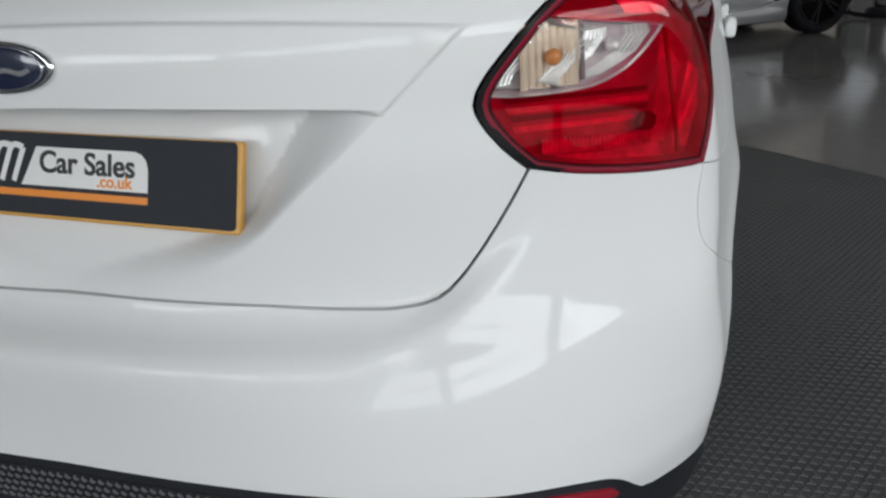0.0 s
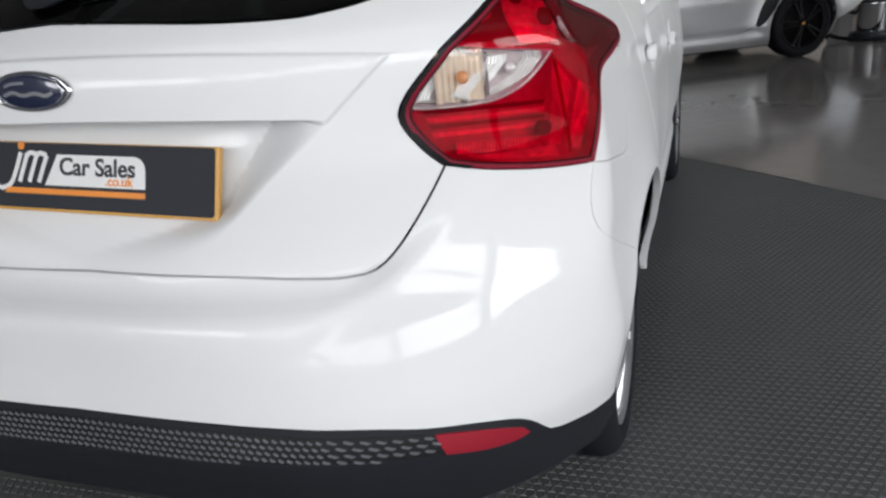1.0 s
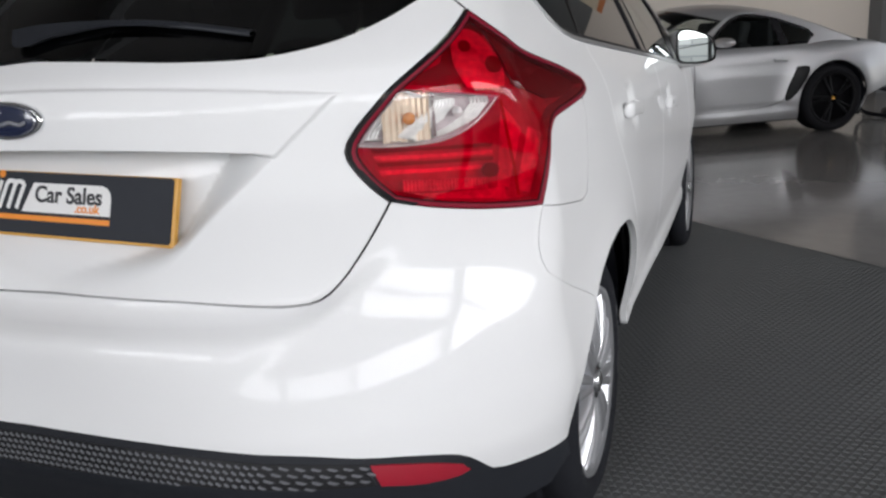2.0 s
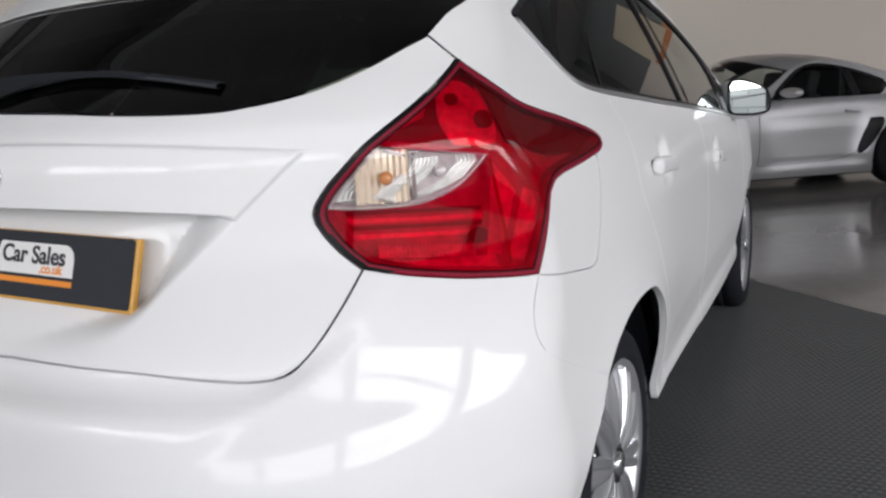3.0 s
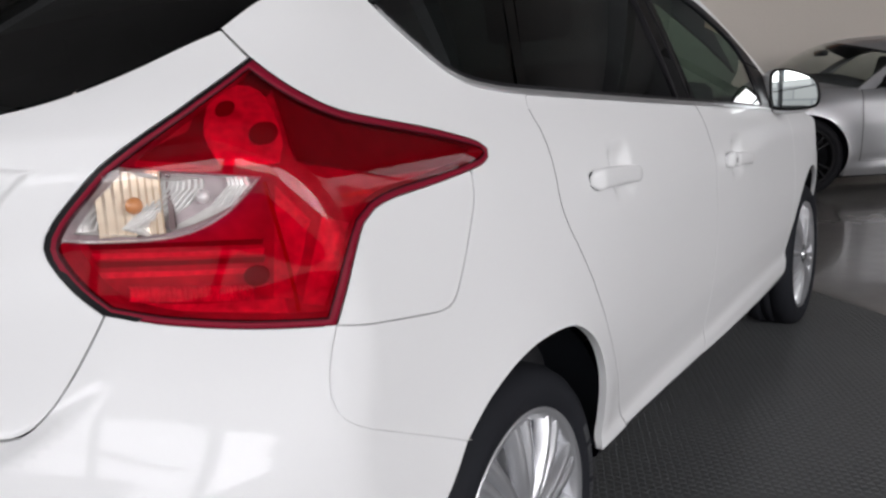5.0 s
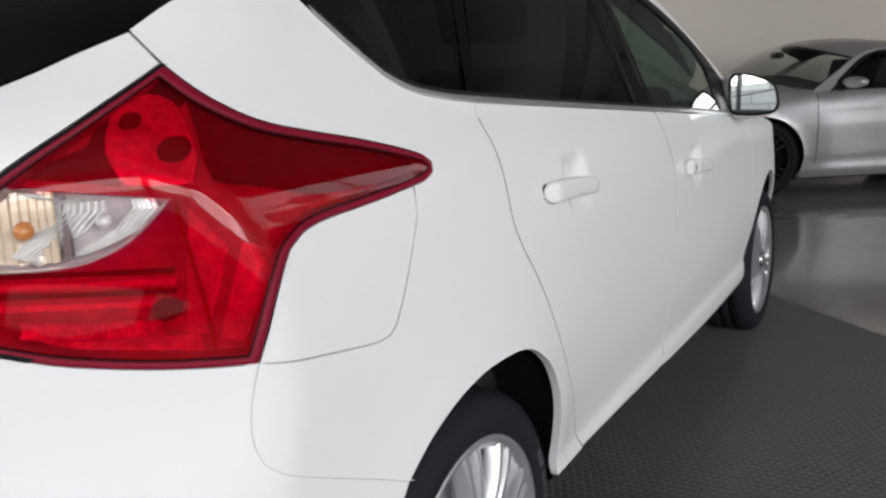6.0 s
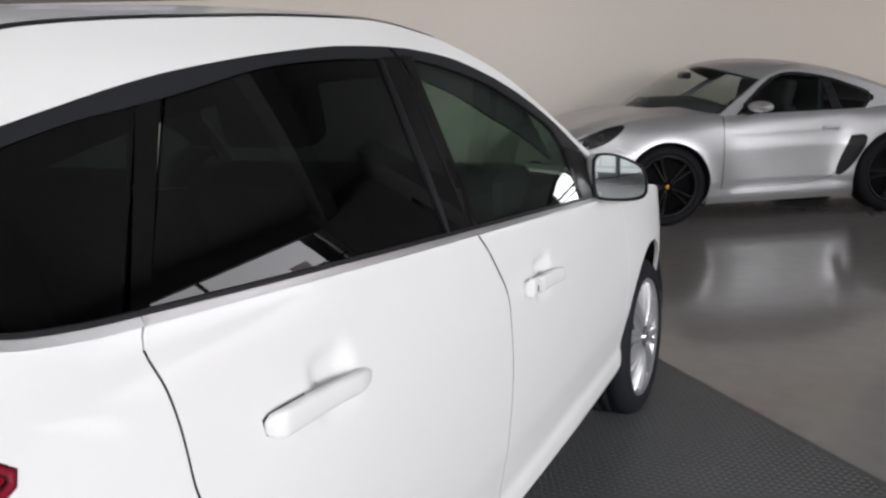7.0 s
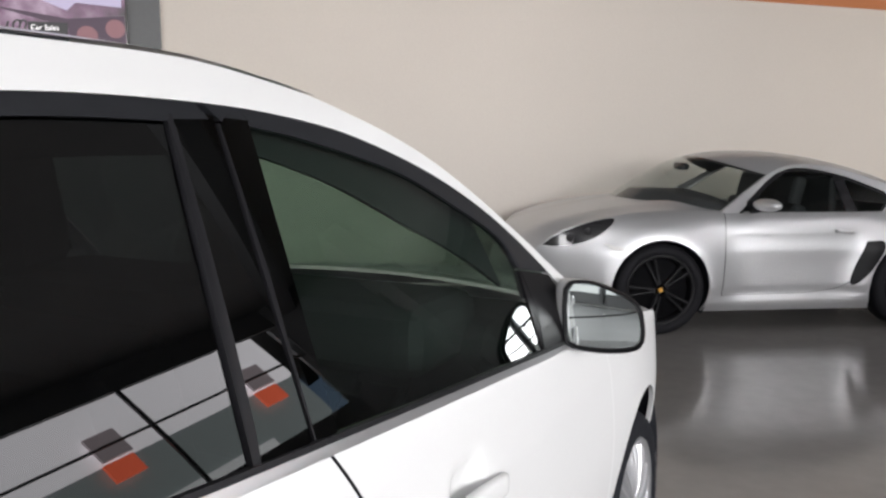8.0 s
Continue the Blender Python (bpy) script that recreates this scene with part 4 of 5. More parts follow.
# door mirrors
MIRROR_EDGE = [np.array((x - .925, z - 1.097)) for x, z in run((.839, 1.150), (.850, 1.166), (.895, 1.168), (.950, 1.150), (.990, 1.127), (1.004, 1.10), (1.010, 1.06), (1.003, 1.036), (.975, 1.025), (.92, 1.021), (.858, 1.026), (.843, 1.045), (.838, 1.10), (.839, 1.150), every=.01)[:-1]]
MIRROR_EDGE = [q * np.array((1.03, 1.13 if q[1] < 0 else 1.02)) for q in MIRROR_EDGE]
for hand in (1, -1):
    rows = []
    for y, k, dz in ((2.672, .855, 0), (2.644, .87, 0), (2.638, .905, 0), (2.640, .945, 0), (2.648, .96, 0), (2.66, .95, 0)):
        rows.append([(hand * (.925 + q[0] * k), y + q[0] * .14, 1.097 + q[1] * k + dz) for q in MIRROR_EDGE])
    mirror = sheet("door_mirror", rows, TRIM, hatch, "door mirror with a black rim and white shell", close=True)
    rows = [[(hand * (.925 + q[0] * k - .012 * j), y + q[0] * .14, 1.097 + q[1] * k - .004 * j) for q in MIRROR_EDGE] for j, (y, k) in enumerate(((2.648, .94), (2.66, .985), (2.685, 1.01), (2.715, 1.0), (2.745, .98), (2.775, .84), (2.80, .60), (2.812, .25), (2.814, .02)))]
    sheet("mirror_shell", rows, WHITE, mirror, "white mirror shell", close=True)
    rows = [[(hand * (.925 + q[0] * k), 2.652 + q[0] * k * .20 + q[1] * k * .035 + (q[0] ** 2 + q[1] ** 2) * k * k / 3.2, 1.097 + q[1] * k) for q in MIRROR_EDGE] for k in (.85, .78, .68, .56, .44, .32, .2, .1, .01)]
    sheet("mirror_glass", rows, MIRROR, mirror, "convex mirror glass", close=True)
    # dark rod standing in for a line reflected in the mirror glass
    rod("mirror_reflection_line", [(hand * (.925 + q), 2.6505 + q * .20 + z * .035 + (q * q + z * z) / 3.2, 1.097 + z) for q, z in run((-.072, -.012), (0, -.004), (.045, .003), (.064, .008))], .0016, TRIM, mirror)
    rod("mirror_arm", [(hand * .80, 2.72, 1.03), (hand * .84, 2.72, 1.04), (hand * .89, 2.715, 1.055)], .024, BLACK, mirror)

# ---- the hatchback: cabin ----
lofted("headliner", [(x - .03, y, z - .05, by, b) for x, y, z, by, b in roof_rows[::4]], CABIN)
box_part("cabin_floor", (-.74, .74, .75, 3.0, .30, .36), CABIN, hatch, bevel=.02)


def car_seat(x, y, parent, wide=.25, tall=.64):
    b = box_part("seat_base", (x - wide, x + wide, y - .25, y + .25, .50, .66), CABIN, parent, bevel=.05)
    r = box_part("seat_back", (-wide, wide, -.07, .07, 0, tall), CABIN, parent, bevel=.05)
    r.matrix_local = pose(x, y - .24, .60, 14, 0, 0)
    h = box_part("headrest", (-.13, .13, -.05, .05, 0, .17), CABIN, parent, bevel=.04)
    h.matrix_local = pose(x, y - .24 - .165, .60 + tall + .06, 10, 0, 0)


for x in (-.37, .37):
    car_seat(x, 2.08, hatch)
    car_seat(x, 1.18, hatch, .33, .56)
box_part("dashboard", (-.72, .72, 2.55, 2.90, .62, 1.07), CABIN, hatch, bevel=.08)
box_part("dashboard_hood", (-.64, .64, 2.36, 2.66, .98, 1.135), CABIN, hatch, bevel=.06)
sw = part("steering_wheel", bmesh.new(), CABIN, hatch)
bm = bmesh.new()
rings = []
for k in range(40):
    a = 2 * math.pi * k / 40
    rings.append([bm.verts.new(((.175 + .012 * math.cos(b)) * math.cos(a), (.175 + .012 * math.cos(b)) * math.sin(a), .012 * math.sin(b))) for b in np.linspace(0, 2 * math.pi, 9)[:-1]])
for k in range(40):
    for j in range(8):
        bm.faces.new((rings[k][j], rings[(k + 1) % 40][j], rings[(k + 1) % 40][(j + 1) % 8], rings[k][(j + 1) % 8]))
boxed(bm, -.06, .06, -.05, .05, -.02, .02, bevel=.015)
for ang in (0, 180, 270):
    boxed(bm, .05, .18, -.018, .018, -.008, .008, turn=Matrix.Rotation(radians(ang), 4, "Z"))
bm.to_mesh(sw.data)
bm.free()
sw.matrix_local = pose(.37, 2.48, .95, 62, 0, 0)

# ---- the showroom ----
ROOM = Matrix.Rotation(TURN, 4, "Z")
SIDEWALL = material("pale_grey_paint", (0.36, 0.365, 0.35), 0.7, vary=0.05)


def slab(name, a0, a1, n0, n1, z0, z1, mat, label="", category="", kind="structure", bevel=0.0, parent=None):
    bm = bmesh.new()
    boxed(bm, a0, a1, n0, n1, z0, z1, bevel=bevel)
    bmesh.ops.transform(bm, matrix=ROOM, verts=bm.verts)
    ob = part(name, bm, mat, parent, smooth=False)
    if parent is None:
        tagged(ob, label, category, label + "s" if name in ("beam", "window_post", "window_rail") else "", kind)
    return ob


slab("floor", A0 - .3, A1 + .3, N0 - .3, N1 + .3, -.2, 0, FLOOR, "polished dark grey showroom floor", "floor")
slab("wall_front", A0, 10.9, N1, N1 + .25, 0, CEIL, WALL, "plain beige painted wall", "wall")
# unseen dark band, added so the car's glass mirrors less of the wall
slab("wall_unseen_band", A0, 10.9, N1 - .012, N1 - .002, 3.04, CEIL, GREYWALL, "unseen dark grey band above the beige wall, dims glass reflections", "wall")
slab("wall_dark", 10.9, A1 + .25, N1 - .2, N1 + .25, 0, CEIL, GREYWALL, "dark grey wall beside the beige wall", "wall")
slab("wall_end", A1, A1 + .25, 2.8, N1 - .2, 0, CEIL, GREYWALL, "grey end wall", "wall")
slab("wall_return", 8.2, 8.75, 2.7, 2.95, 0, CEIL, GREYWALL, "grey return wall beside the end window", "wall")
# walls round the unseen side window made up for the fill lamp
slab("wall_return_end", 11.85, A1, 2.7, 2.95, 0, CEIL, GREYWALL, "grey return wall beside the unseen side window", "wall")
slab("wall_return_head", 8.75, 11.85, 2.7, 2.95, 3.5, CEIL, GREYWALL, "head over the unseen side window", "wall")
slab("wall_return_plinth", 8.75, 11.85, 2.7, 2.95, 0, .2, GREYWALL, "plinth under the unseen side window", "wall")
slab("wall_porch_link", 8.95, 9.15, 1.6, 2.7, 0, CEIL, GREYWALL, "grey wall beside the porch", "wall")
# unseen cheek and end walls, kept pale to bounce fill onto the car side
slab("wall_porch_cheek", 6.6, 8.4, -1.2, -1.0, 0, CEIL, SIDEWALL, "unseen pale grey cheek wall of the porch, bounces fill", "wall")
slab("wall_end_low", 8.2, 8.4, N0, -1.2, 0, CEIL, SIDEWALL, "unseen pale grey end wall by the shop window, bounces fill", "wall")
slab("wall_left", A0 - .25, A0, -.8, N1 + .25, 0, CEIL, SIDEWALL, "beige side wall", "wall")
slab("ceiling", A0 - .3, A1 + .3, N0 - .3, N1 + .3, CEIL, CEIL + .2, CEILING, "grey showroom ceiling", "ceiling")
for k, n in enumerate((-4.3, -1.2, 1.9, 5.0)):
    slab("beam", A0, A1, n - .1, n + .1, CEIL - .3, CEIL - .002, STEEL, "dark steel roof beam", "beam")
# shop windows: a low plinth, a head and posts
for k, (a0, a1, n0, n1) in enumerate(((A0, 8.4, N0 - .2, N0), )):
    slab("wall_window_plinth", a0, a1, n0, n1, 0, .45, GREYWALL, "low plinth under the shop window", "wall")
    slab("wall_window_head", a0, a1, n0, n1, 3.55, CEIL, GREYWALL, "head over the shop window", "wall")
slab("wall_side_plinth", A0 - .2, A0, N0, -.8, 0, .45, GREYWALL, "low plinth under the unseen side window", "wall")
slab("wall_side_head", A0 - .2, A0, N0, -.8, 3.55, CEIL, GREYWALL, "head over the unseen side window", "wall")
for a in [x - 1.55 for x in BAYS] + [8.1]:
    slab("window_post", a - .09, a + .09, N0 - .11, N0 + .06, .10, 3.55, STEEL, "dark window post", "window post")
    slab("window_rail", a + .09, min(a + 3.01, 8.2), N0 - .05, N0 + .02, 2.62, 2.70, STEEL, "dark window rail", "window rail")
for n in (N0 + .4, -3.5, -.9):
    slab("window_post", A0 - .11, A0 + .06, n - .09, n + .09, .10, 3.55, STEEL, "dark window post", "window post")

# added glowing cards: unseen street, low buildings outside the shop windows, under the sky
def street_glow(name):
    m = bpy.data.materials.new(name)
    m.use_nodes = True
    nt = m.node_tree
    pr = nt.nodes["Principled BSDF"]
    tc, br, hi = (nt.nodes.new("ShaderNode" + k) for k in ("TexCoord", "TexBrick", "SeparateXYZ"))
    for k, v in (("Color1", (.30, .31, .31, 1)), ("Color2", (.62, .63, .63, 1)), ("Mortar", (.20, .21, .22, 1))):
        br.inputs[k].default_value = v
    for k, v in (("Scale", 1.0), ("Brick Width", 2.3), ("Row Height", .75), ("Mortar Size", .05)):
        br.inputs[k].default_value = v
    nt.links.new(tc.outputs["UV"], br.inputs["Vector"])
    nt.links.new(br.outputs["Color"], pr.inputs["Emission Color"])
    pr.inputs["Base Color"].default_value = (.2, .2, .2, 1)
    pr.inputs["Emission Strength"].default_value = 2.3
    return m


STREET = street_glow("backdrop_street_glow")
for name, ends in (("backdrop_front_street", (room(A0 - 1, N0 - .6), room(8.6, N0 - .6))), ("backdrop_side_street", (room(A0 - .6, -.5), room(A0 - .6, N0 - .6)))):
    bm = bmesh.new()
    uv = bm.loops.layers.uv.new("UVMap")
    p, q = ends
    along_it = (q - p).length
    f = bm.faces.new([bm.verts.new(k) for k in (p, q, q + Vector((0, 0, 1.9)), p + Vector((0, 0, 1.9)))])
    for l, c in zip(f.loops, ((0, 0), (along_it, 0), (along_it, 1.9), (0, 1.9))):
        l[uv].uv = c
    tagged(part(name, bm, STREET, smooth=False), "glowing backdrop card of a grey street and low buildings outside", "backdrop", kind="structure")

# the rubber mat lies square to the room
m0 = ROOM.inverted() @ Vector((.76, 3.93, 0))
slab("floor_mat", m0[0] - 9, m0[0], m0[1] - 8.0, m0[1] + 2.2, .004, .012, MAT, "black ribbed rubber mat under the car", "mat", kind="")

# stand-in porch: low wall, high windows, glowing street and hoardings, placed for side-glass reflections
PORCH = pose(4.85, 7.8, 0, 0, 0, math.degrees(math.atan2(-1, .12)))


def porch(name, u0, u1, z0, z1, back, deep, mat, label, category):
    bm = bmesh.new()
    boxed(bm, u0, u1, back, back + deep, z0, z1)
    bmesh.ops.transform(bm, matrix=PORCH, verts=bm.verts)
    return tagged(part(name, bm, mat, smooth=False), label, category, kind="structure")


# backdrop that glows in its own colour in place of daylight on it
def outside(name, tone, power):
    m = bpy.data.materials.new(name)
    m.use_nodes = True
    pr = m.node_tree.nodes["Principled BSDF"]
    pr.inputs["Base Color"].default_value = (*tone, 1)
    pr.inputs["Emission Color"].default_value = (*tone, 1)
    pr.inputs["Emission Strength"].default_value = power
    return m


porch("wall_porch_low", -.2, 3.7, 0, 2.58, 0, .05, GREYWALL, "grey wall under the porch windows", "wall")
porch("wall_porch_head", -.2, 3.7, 4.07, CEIL, 0, .05, GREYWALL, "grey head over the porch windows", "wall")
porch("wall_porch_corner", -.2, .12, 2.58, 4.07, 0, .05, GREYWALL, "grey corner of the porch", "wall")
porch("window_transom", .12, 3.7, 3.50, 3.522, .02, .03, STEEL, "dark porch window transom", "window rail")
for u in (2.09, 3.66):
    porch("window_post", u - .018, u + .018, 2.58, 4.07, .02, .03, STEEL, "dark porch window post", "window post")
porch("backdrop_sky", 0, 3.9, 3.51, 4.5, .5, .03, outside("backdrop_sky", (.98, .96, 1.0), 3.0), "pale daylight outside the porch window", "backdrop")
porch("backdrop_street", 0, 3.9, 2.2, 3.51, .5, .03, outside("backdrop_street", (.27, .31, .31), 2.0), "glowing grey backdrop for the street outside the porch window", "backdrop")
# glowing pale strip and patch, placed only for the side-glass reflections
porch("backdrop_pale_strip", .9, 2.35, 2.66, 2.84, .46, .03, outside("backdrop_pale_strip", (.75, .77, .78), 2.2), "glowing pale strip added for the side-glass reflection", "backdrop")
porch("backdrop_pale_patch", 2.92, 3.9, 2.6, 3.44, .46, .03, outside("backdrop_pale_patch", (.85, .86, .88), 3.6), "glowing pale patch added for the side-glass reflection", "backdrop")
# hoardings made to glow so that the side glass mirrors them
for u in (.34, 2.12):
    porch("backdrop_hoarding", u, u + .30, 3.53, 3.88, .42, .03, outside("glowing_grey_hoarding", (.42, .36, .38), 1.8), "glowing dull grey hoarding outside, added for reflections", "backdrop")
    porch("backdrop_hoarding", u + .03, u + .33, 3.24, 3.49, .42, .03, outside("glowing_red_hoarding", (.90, .16, .08), 3.0), "glowing red hoarding outside, added for reflections", "backdrop")
slab("baseboard_left", A0, A0 + .02, -.8, N1, 0, .14, STEEL, "dark skirting along the side wall", "baseboard")
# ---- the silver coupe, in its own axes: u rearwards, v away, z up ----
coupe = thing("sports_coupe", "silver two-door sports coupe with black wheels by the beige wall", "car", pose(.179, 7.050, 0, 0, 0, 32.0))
WIDE, CF, CR, CZ = 1.62, -.03, 2.0, .345
SIDE2 = curve([(.12, .09), (.16, .065), (.24, .03), (.30, .035), (.36, .022), (.5, .006), (.62, .0), (.72, .012), (.80, .028), (.86, .055), (.90, .09), (.94, .15)])


def coupe_side(u, z, off=0.0):
    u, z = np.asarray(u, float), np.asarray(z, float)
    f = 0
    for c in (CF, CR):
        f = f - .045 * np.exp(-((np.hypot(u - c, z - CZ) - .38) / .16) ** 2) * step(.15, .35, z)
    f = f + .012 * np.exp(-((u - 1.1) / .55) ** 2 - ((z - .50) / .16) ** 2)
    f = f + .005 * step(.765, .722, z) * step(.62, .69, z) * step(.42, .62, u) * step(1.60, 1.48, u)
    nose = .75 * np.maximum(0, -.35 - u) ** 2.2 + .35 * np.maximum(0, u - 2.3) ** 2
    return np.stack([u + 0 * z, SIDE2(z) + f + nose - off, z + 0 * u], -1)


def coupe_cabin(u, z, off=0.0):
    u, z = np.asarray(u, float), np.asarray(z, float)
    return np.stack([u + 0 * z, .085 + (z - .90) * .60 + .10 * np.maximum(0, u - 1.6) ** 2 - off + 0 * u, z + 0 * u], -1)


def arch(c, r, a0, a1):
    return [np.array((c + r * math.cos(radians(a)), CZ + r * math.sin(radians(a)))) for a in np.linspace(a0, a1, 26)]


CTOP = run((-.98, .52), (-.93, .64), (-.80, .76), (-.63, .835), (-.38, .892), (-.127, .922), (.2, .925), (.5, .918), (1.0, .908), (1.68, .905), (2.0, .925), (2.4, .895), (2.75, .82), (2.92, .70))
CK = dict(parent=coupe, fn=coupe_side)
F0, F1 = -26, 207
for far in (0, 1):
    kw = dict(CK)
    if far:
        kw["fn"] = lambda u, z, off=0.0: coupe_side(u, z, off) * np.array((1, -1, 1)) + np.array((0, WIDE, 0))
    side2 = panel("coupe_side", loop(CTOP, seg((2.92, .70), (2.88, .55), (2.64, .42)), seg((2.64, .42), (2.37, .34), (2.345, .18)), arch(CR, .385, F0, F1), seg((1.655, .16), (.315, .16)), arch(CF, .378, F0, F1), seg((-.37, .17), (-.92, .17), (-.985, .30), (-.98, .52))), SILVER,
                  label="silver body side", grid=.03, gap=0.0, h=0.002, creases=[[(u, z) for u in np.linspace(.50, 1.52, 52)] for z in (.730, .735, .739, .743, .747, .752)], rolled=.004, **kw)
    if far:
        side2.data.flip_normals()


def across(name, rows, mat, label="", n=41, thick=0.0, wing=0.0):
    """A sheet over the coupe: near edge (u, v, z) and middle (u, z), row by row."""
    grid = []
    for ue, ve, ze, uc, zc in rows:
        r = []
        for k in np.linspace(-1, 1, n):
            w = 1 - abs(k) ** 2.2
            r.append((ue + (uc - ue) * w, WIDE / 2 + k * (WIDE / 2 - ve), ze + (zc - ze) * w + wing * math.exp(-((abs(k) - .74) / .15) ** 2)))
        grid.append(r)
    return sheet(name, grid, mat, coupe, label, thick=thick)


def edge(u):
    q = np.array(CTOP)
    z = float(np.interp(u, q[:, 0], q[:, 1]))
    return (u, float(coupe_side(u, z)[1]), z)


across("coupe_bonnet", [(*edge(u), uc, zc) for u, uc, zc in ((-.97, -1.16, .56), (-.90, -1.12, .70), (-.78, -1.02, .79), (-.6, -.85, .84), (-.38, -.65, .885), (-.1, -.45, .93), (.2, -.28, .97), (.46, -.17, .995))], SILVER, "silver bonnet", wing=.03)
across("coupe_nose", [(-.97, edge(-.97)[1], .53, -1.16, .56), (-1.0, .36, .40, -1.20, .42), (-.98, .36, .28, -1.16, .28), (-.92, .36, .17, -1.08, .18)], SILVER, "silver front bumper")
ROOF_EDGE = run((.46, .918), (.70, 1.07), (.90, 1.19), (1.05, 1.245), (1.25, 1.262), (1.5, 1.225), (1.8, 1.125), (2.1, 1.01), (2.35, .905), every=.03)
ROOF_MID = run((-.17, 1.0), (.08, 1.16), (.30, 1.275), (.52, 1.335), (.80, 1.362), (1.2, 1.345), (1.7, 1.25), (2.2, 1.075), (2.6, .93), every=.03)


def along(l, t):
    q = np.array(l)
    x = np.linspace(0, 1, len(q))
    return float(np.interp(t, x, q[:, 0])), float(np.interp(t, x, q[:, 1]))


def cabin_row(t):
    (u, z), (uc, zc) = along(ROOF_EDGE, t), along(ROOF_MID, t)
    return (u, float(coupe_cabin(u, z)[1]), z, uc, zc)


across("coupe_windscreen", [cabin_row(t) for t in np.linspace(0.0, .24, 9)], tinted("coupe_windscreen", (.85, .88, .86)), "clear windscreen")
across("coupe_roof", [cabin_row(t) for t in np.linspace(.24, 1, 26)], SILVER, "silver roof")
across("coupe_headlining", [(u, v + .03, z - .03, uc, zc - .03) for u, v, z, uc, zc in [cabin_row(t) for t in np.linspace(.25, .62, 10)]], CABIN)
across("coupe_tail", [(2.35, .09, .905, 2.60, .93), (2.6, .12, .86, 2.80, .90), (2.9, .18, .72, 3.08, .80), (2.90, .2, .56, 3.08, .6), (2.66, .2, .42, 2.9, .42)], SILVER)
DLO_TOP = run((.62, .905), (.78, 1.03), (.92, 1.135), (1.06, 1.205), (1.22, 1.212), (1.45, 1.165), (1.65, 1.09), (1.80, 1.02), (1.82, .985), (1.74, .905))
for far in (0, 1):
    fn = coupe_cabin if not far else (lambda u, z, off=0.0: coupe_cabin(u, z, off) * np.array((1, -1, 1)) + np.array((0, WIDE, 0)))
    a = panel("cabin_frame", loop(ROOF_EDGE, seg((2.35, .90), (1.74, .895), (1.74, .905)), DLO_TOP[::-1], seg((.62, .905), (.46, .905))), SILVER, coupe, fn, gap=0, depth=.03)
    b = panel("door_window", loop(between(DLO_TOP, (.62, .905), (1.42, 1.172)), seg((1.42, 1.172), (1.46, .905))), tinted("coupe_glass", (.62, .66, .64)), coupe, fn, off=-.01, gap=0, rolled=0, depth=.005)
    c = panel("quarter_glass", loop(between(DLO_TOP, (1.50, 1.15), (1.74, .905)), seg((1.54, .905))), tinted("coupe_glass", (.62, .66, .64)), coupe, fn, off=-.01, gap=0, rolled=0, depth=.005)
    d = panel("window_pillar", loop(seg((1.415, 1.175), (1.505, 1.150), (1.545, .905), (1.455, .905))), PIANO, coupe, fn, off=-.004, gap=0)
    e = panel("window_seal", loop(DLO_TOP, [k + np.array((-.022 if k[0] < 1 else .022 * (k[0] - 1.2) / .6, .020 if .7 < k[0] < 1.8 else 0)) for k in DLO_TOP[::-1]]), PIANO, coupe, fn, off=.003, gap=0, rolled=0, grid=.05)
    if far:
        for o in (a, b, c, d, e):
            o.data.flip_normals()


TYRE = material("dark_tyre_rubber", (0.010, 0.010, 0.012), 0.7, grain=0.2, scale=400, vary=0.2, sheen=0.15)


def coupe_wheel(u, near):
    w = part("coupe_wheel", spun([(.05, 0), (.05, -.03), (.22, -.05), (.245, -.20), (.25, -.2), (.235, -.05), (.24, -.008), (.262, 0), (.266, -.008)], 56), TRIM, coupe, "black spoked alloy wheel")
    w.matrix_local = pose(u, -.015 if near else WIDE + .015, CZ, 0, 0, -90 if near else 90)
    part("tyre", spun([(.262, -.012), (.275, .002), (.305, .006), (.328, -.008), (.343, -.03), (.345, -.06), (.345, -.2), (.335, -.23), (.262, -.22)], 60), TYRE, w)
    for k in range(5):
        for t in (-9, 9):
            bm = bmesh.new()
            rows = []
            for r, hw, x in ((.04, .012, .0), (.13, .009, -.006), (.22, .010, -.010), (.25, .016, -.014)):
                y = math.tan(radians(t)) * r * .9
                rows.append([bm.verts.new(q) for q in ((x - .03, y - hw * 1.4, r), (x, y - hw, r), (x, y + hw, r), (x - .03, y + hw * 1.4, r))])
            for a, b in zip(rows, rows[1:]):
                for i in range(3):
                    bm.faces.new((a[i], b[i], b[i + 1], a[i + 1]))
            bmesh.ops.transform(bm, matrix=Matrix.Rotation(radians(72 * k + 20), 4, "X"), verts=bm.verts)
            part("spoke", bm, TRIM, w)
    part("centre_cap", spun([(0, .008), (.015, .006), (.018, -.004)], 28), GOLD, w)
    part("brake_disc", spun([(.05, -.07), (.178, -.07), (.18, -.1), (.05, -.1)], 40), SATIN, w)
    return w


for u in (CF, CR):
    for near in (True, False):
        coupe_wheel(u, near)
for c in (CF, CR):
    for v0, v1 in ((.03, .40), (WIDE - .03, WIDE - .40)):
        arc = [radians(a) for a in range(-30, 212, 8)]
        sheet("wheel_well", [[(c + .39 * math.cos(a), v, CZ + .39 * math.sin(a)) for a in arc] for v in (v0, v1)] + [[(c + .01 * math.cos(a), v1, CZ + .01 * math.sin(a)) for a in arc]], BLACK, coupe)
box_part("coupe_underbody", (-.6, 2.5, .25, WIDE - .25, .12, .24), BLACK, coupe, bevel=.02)
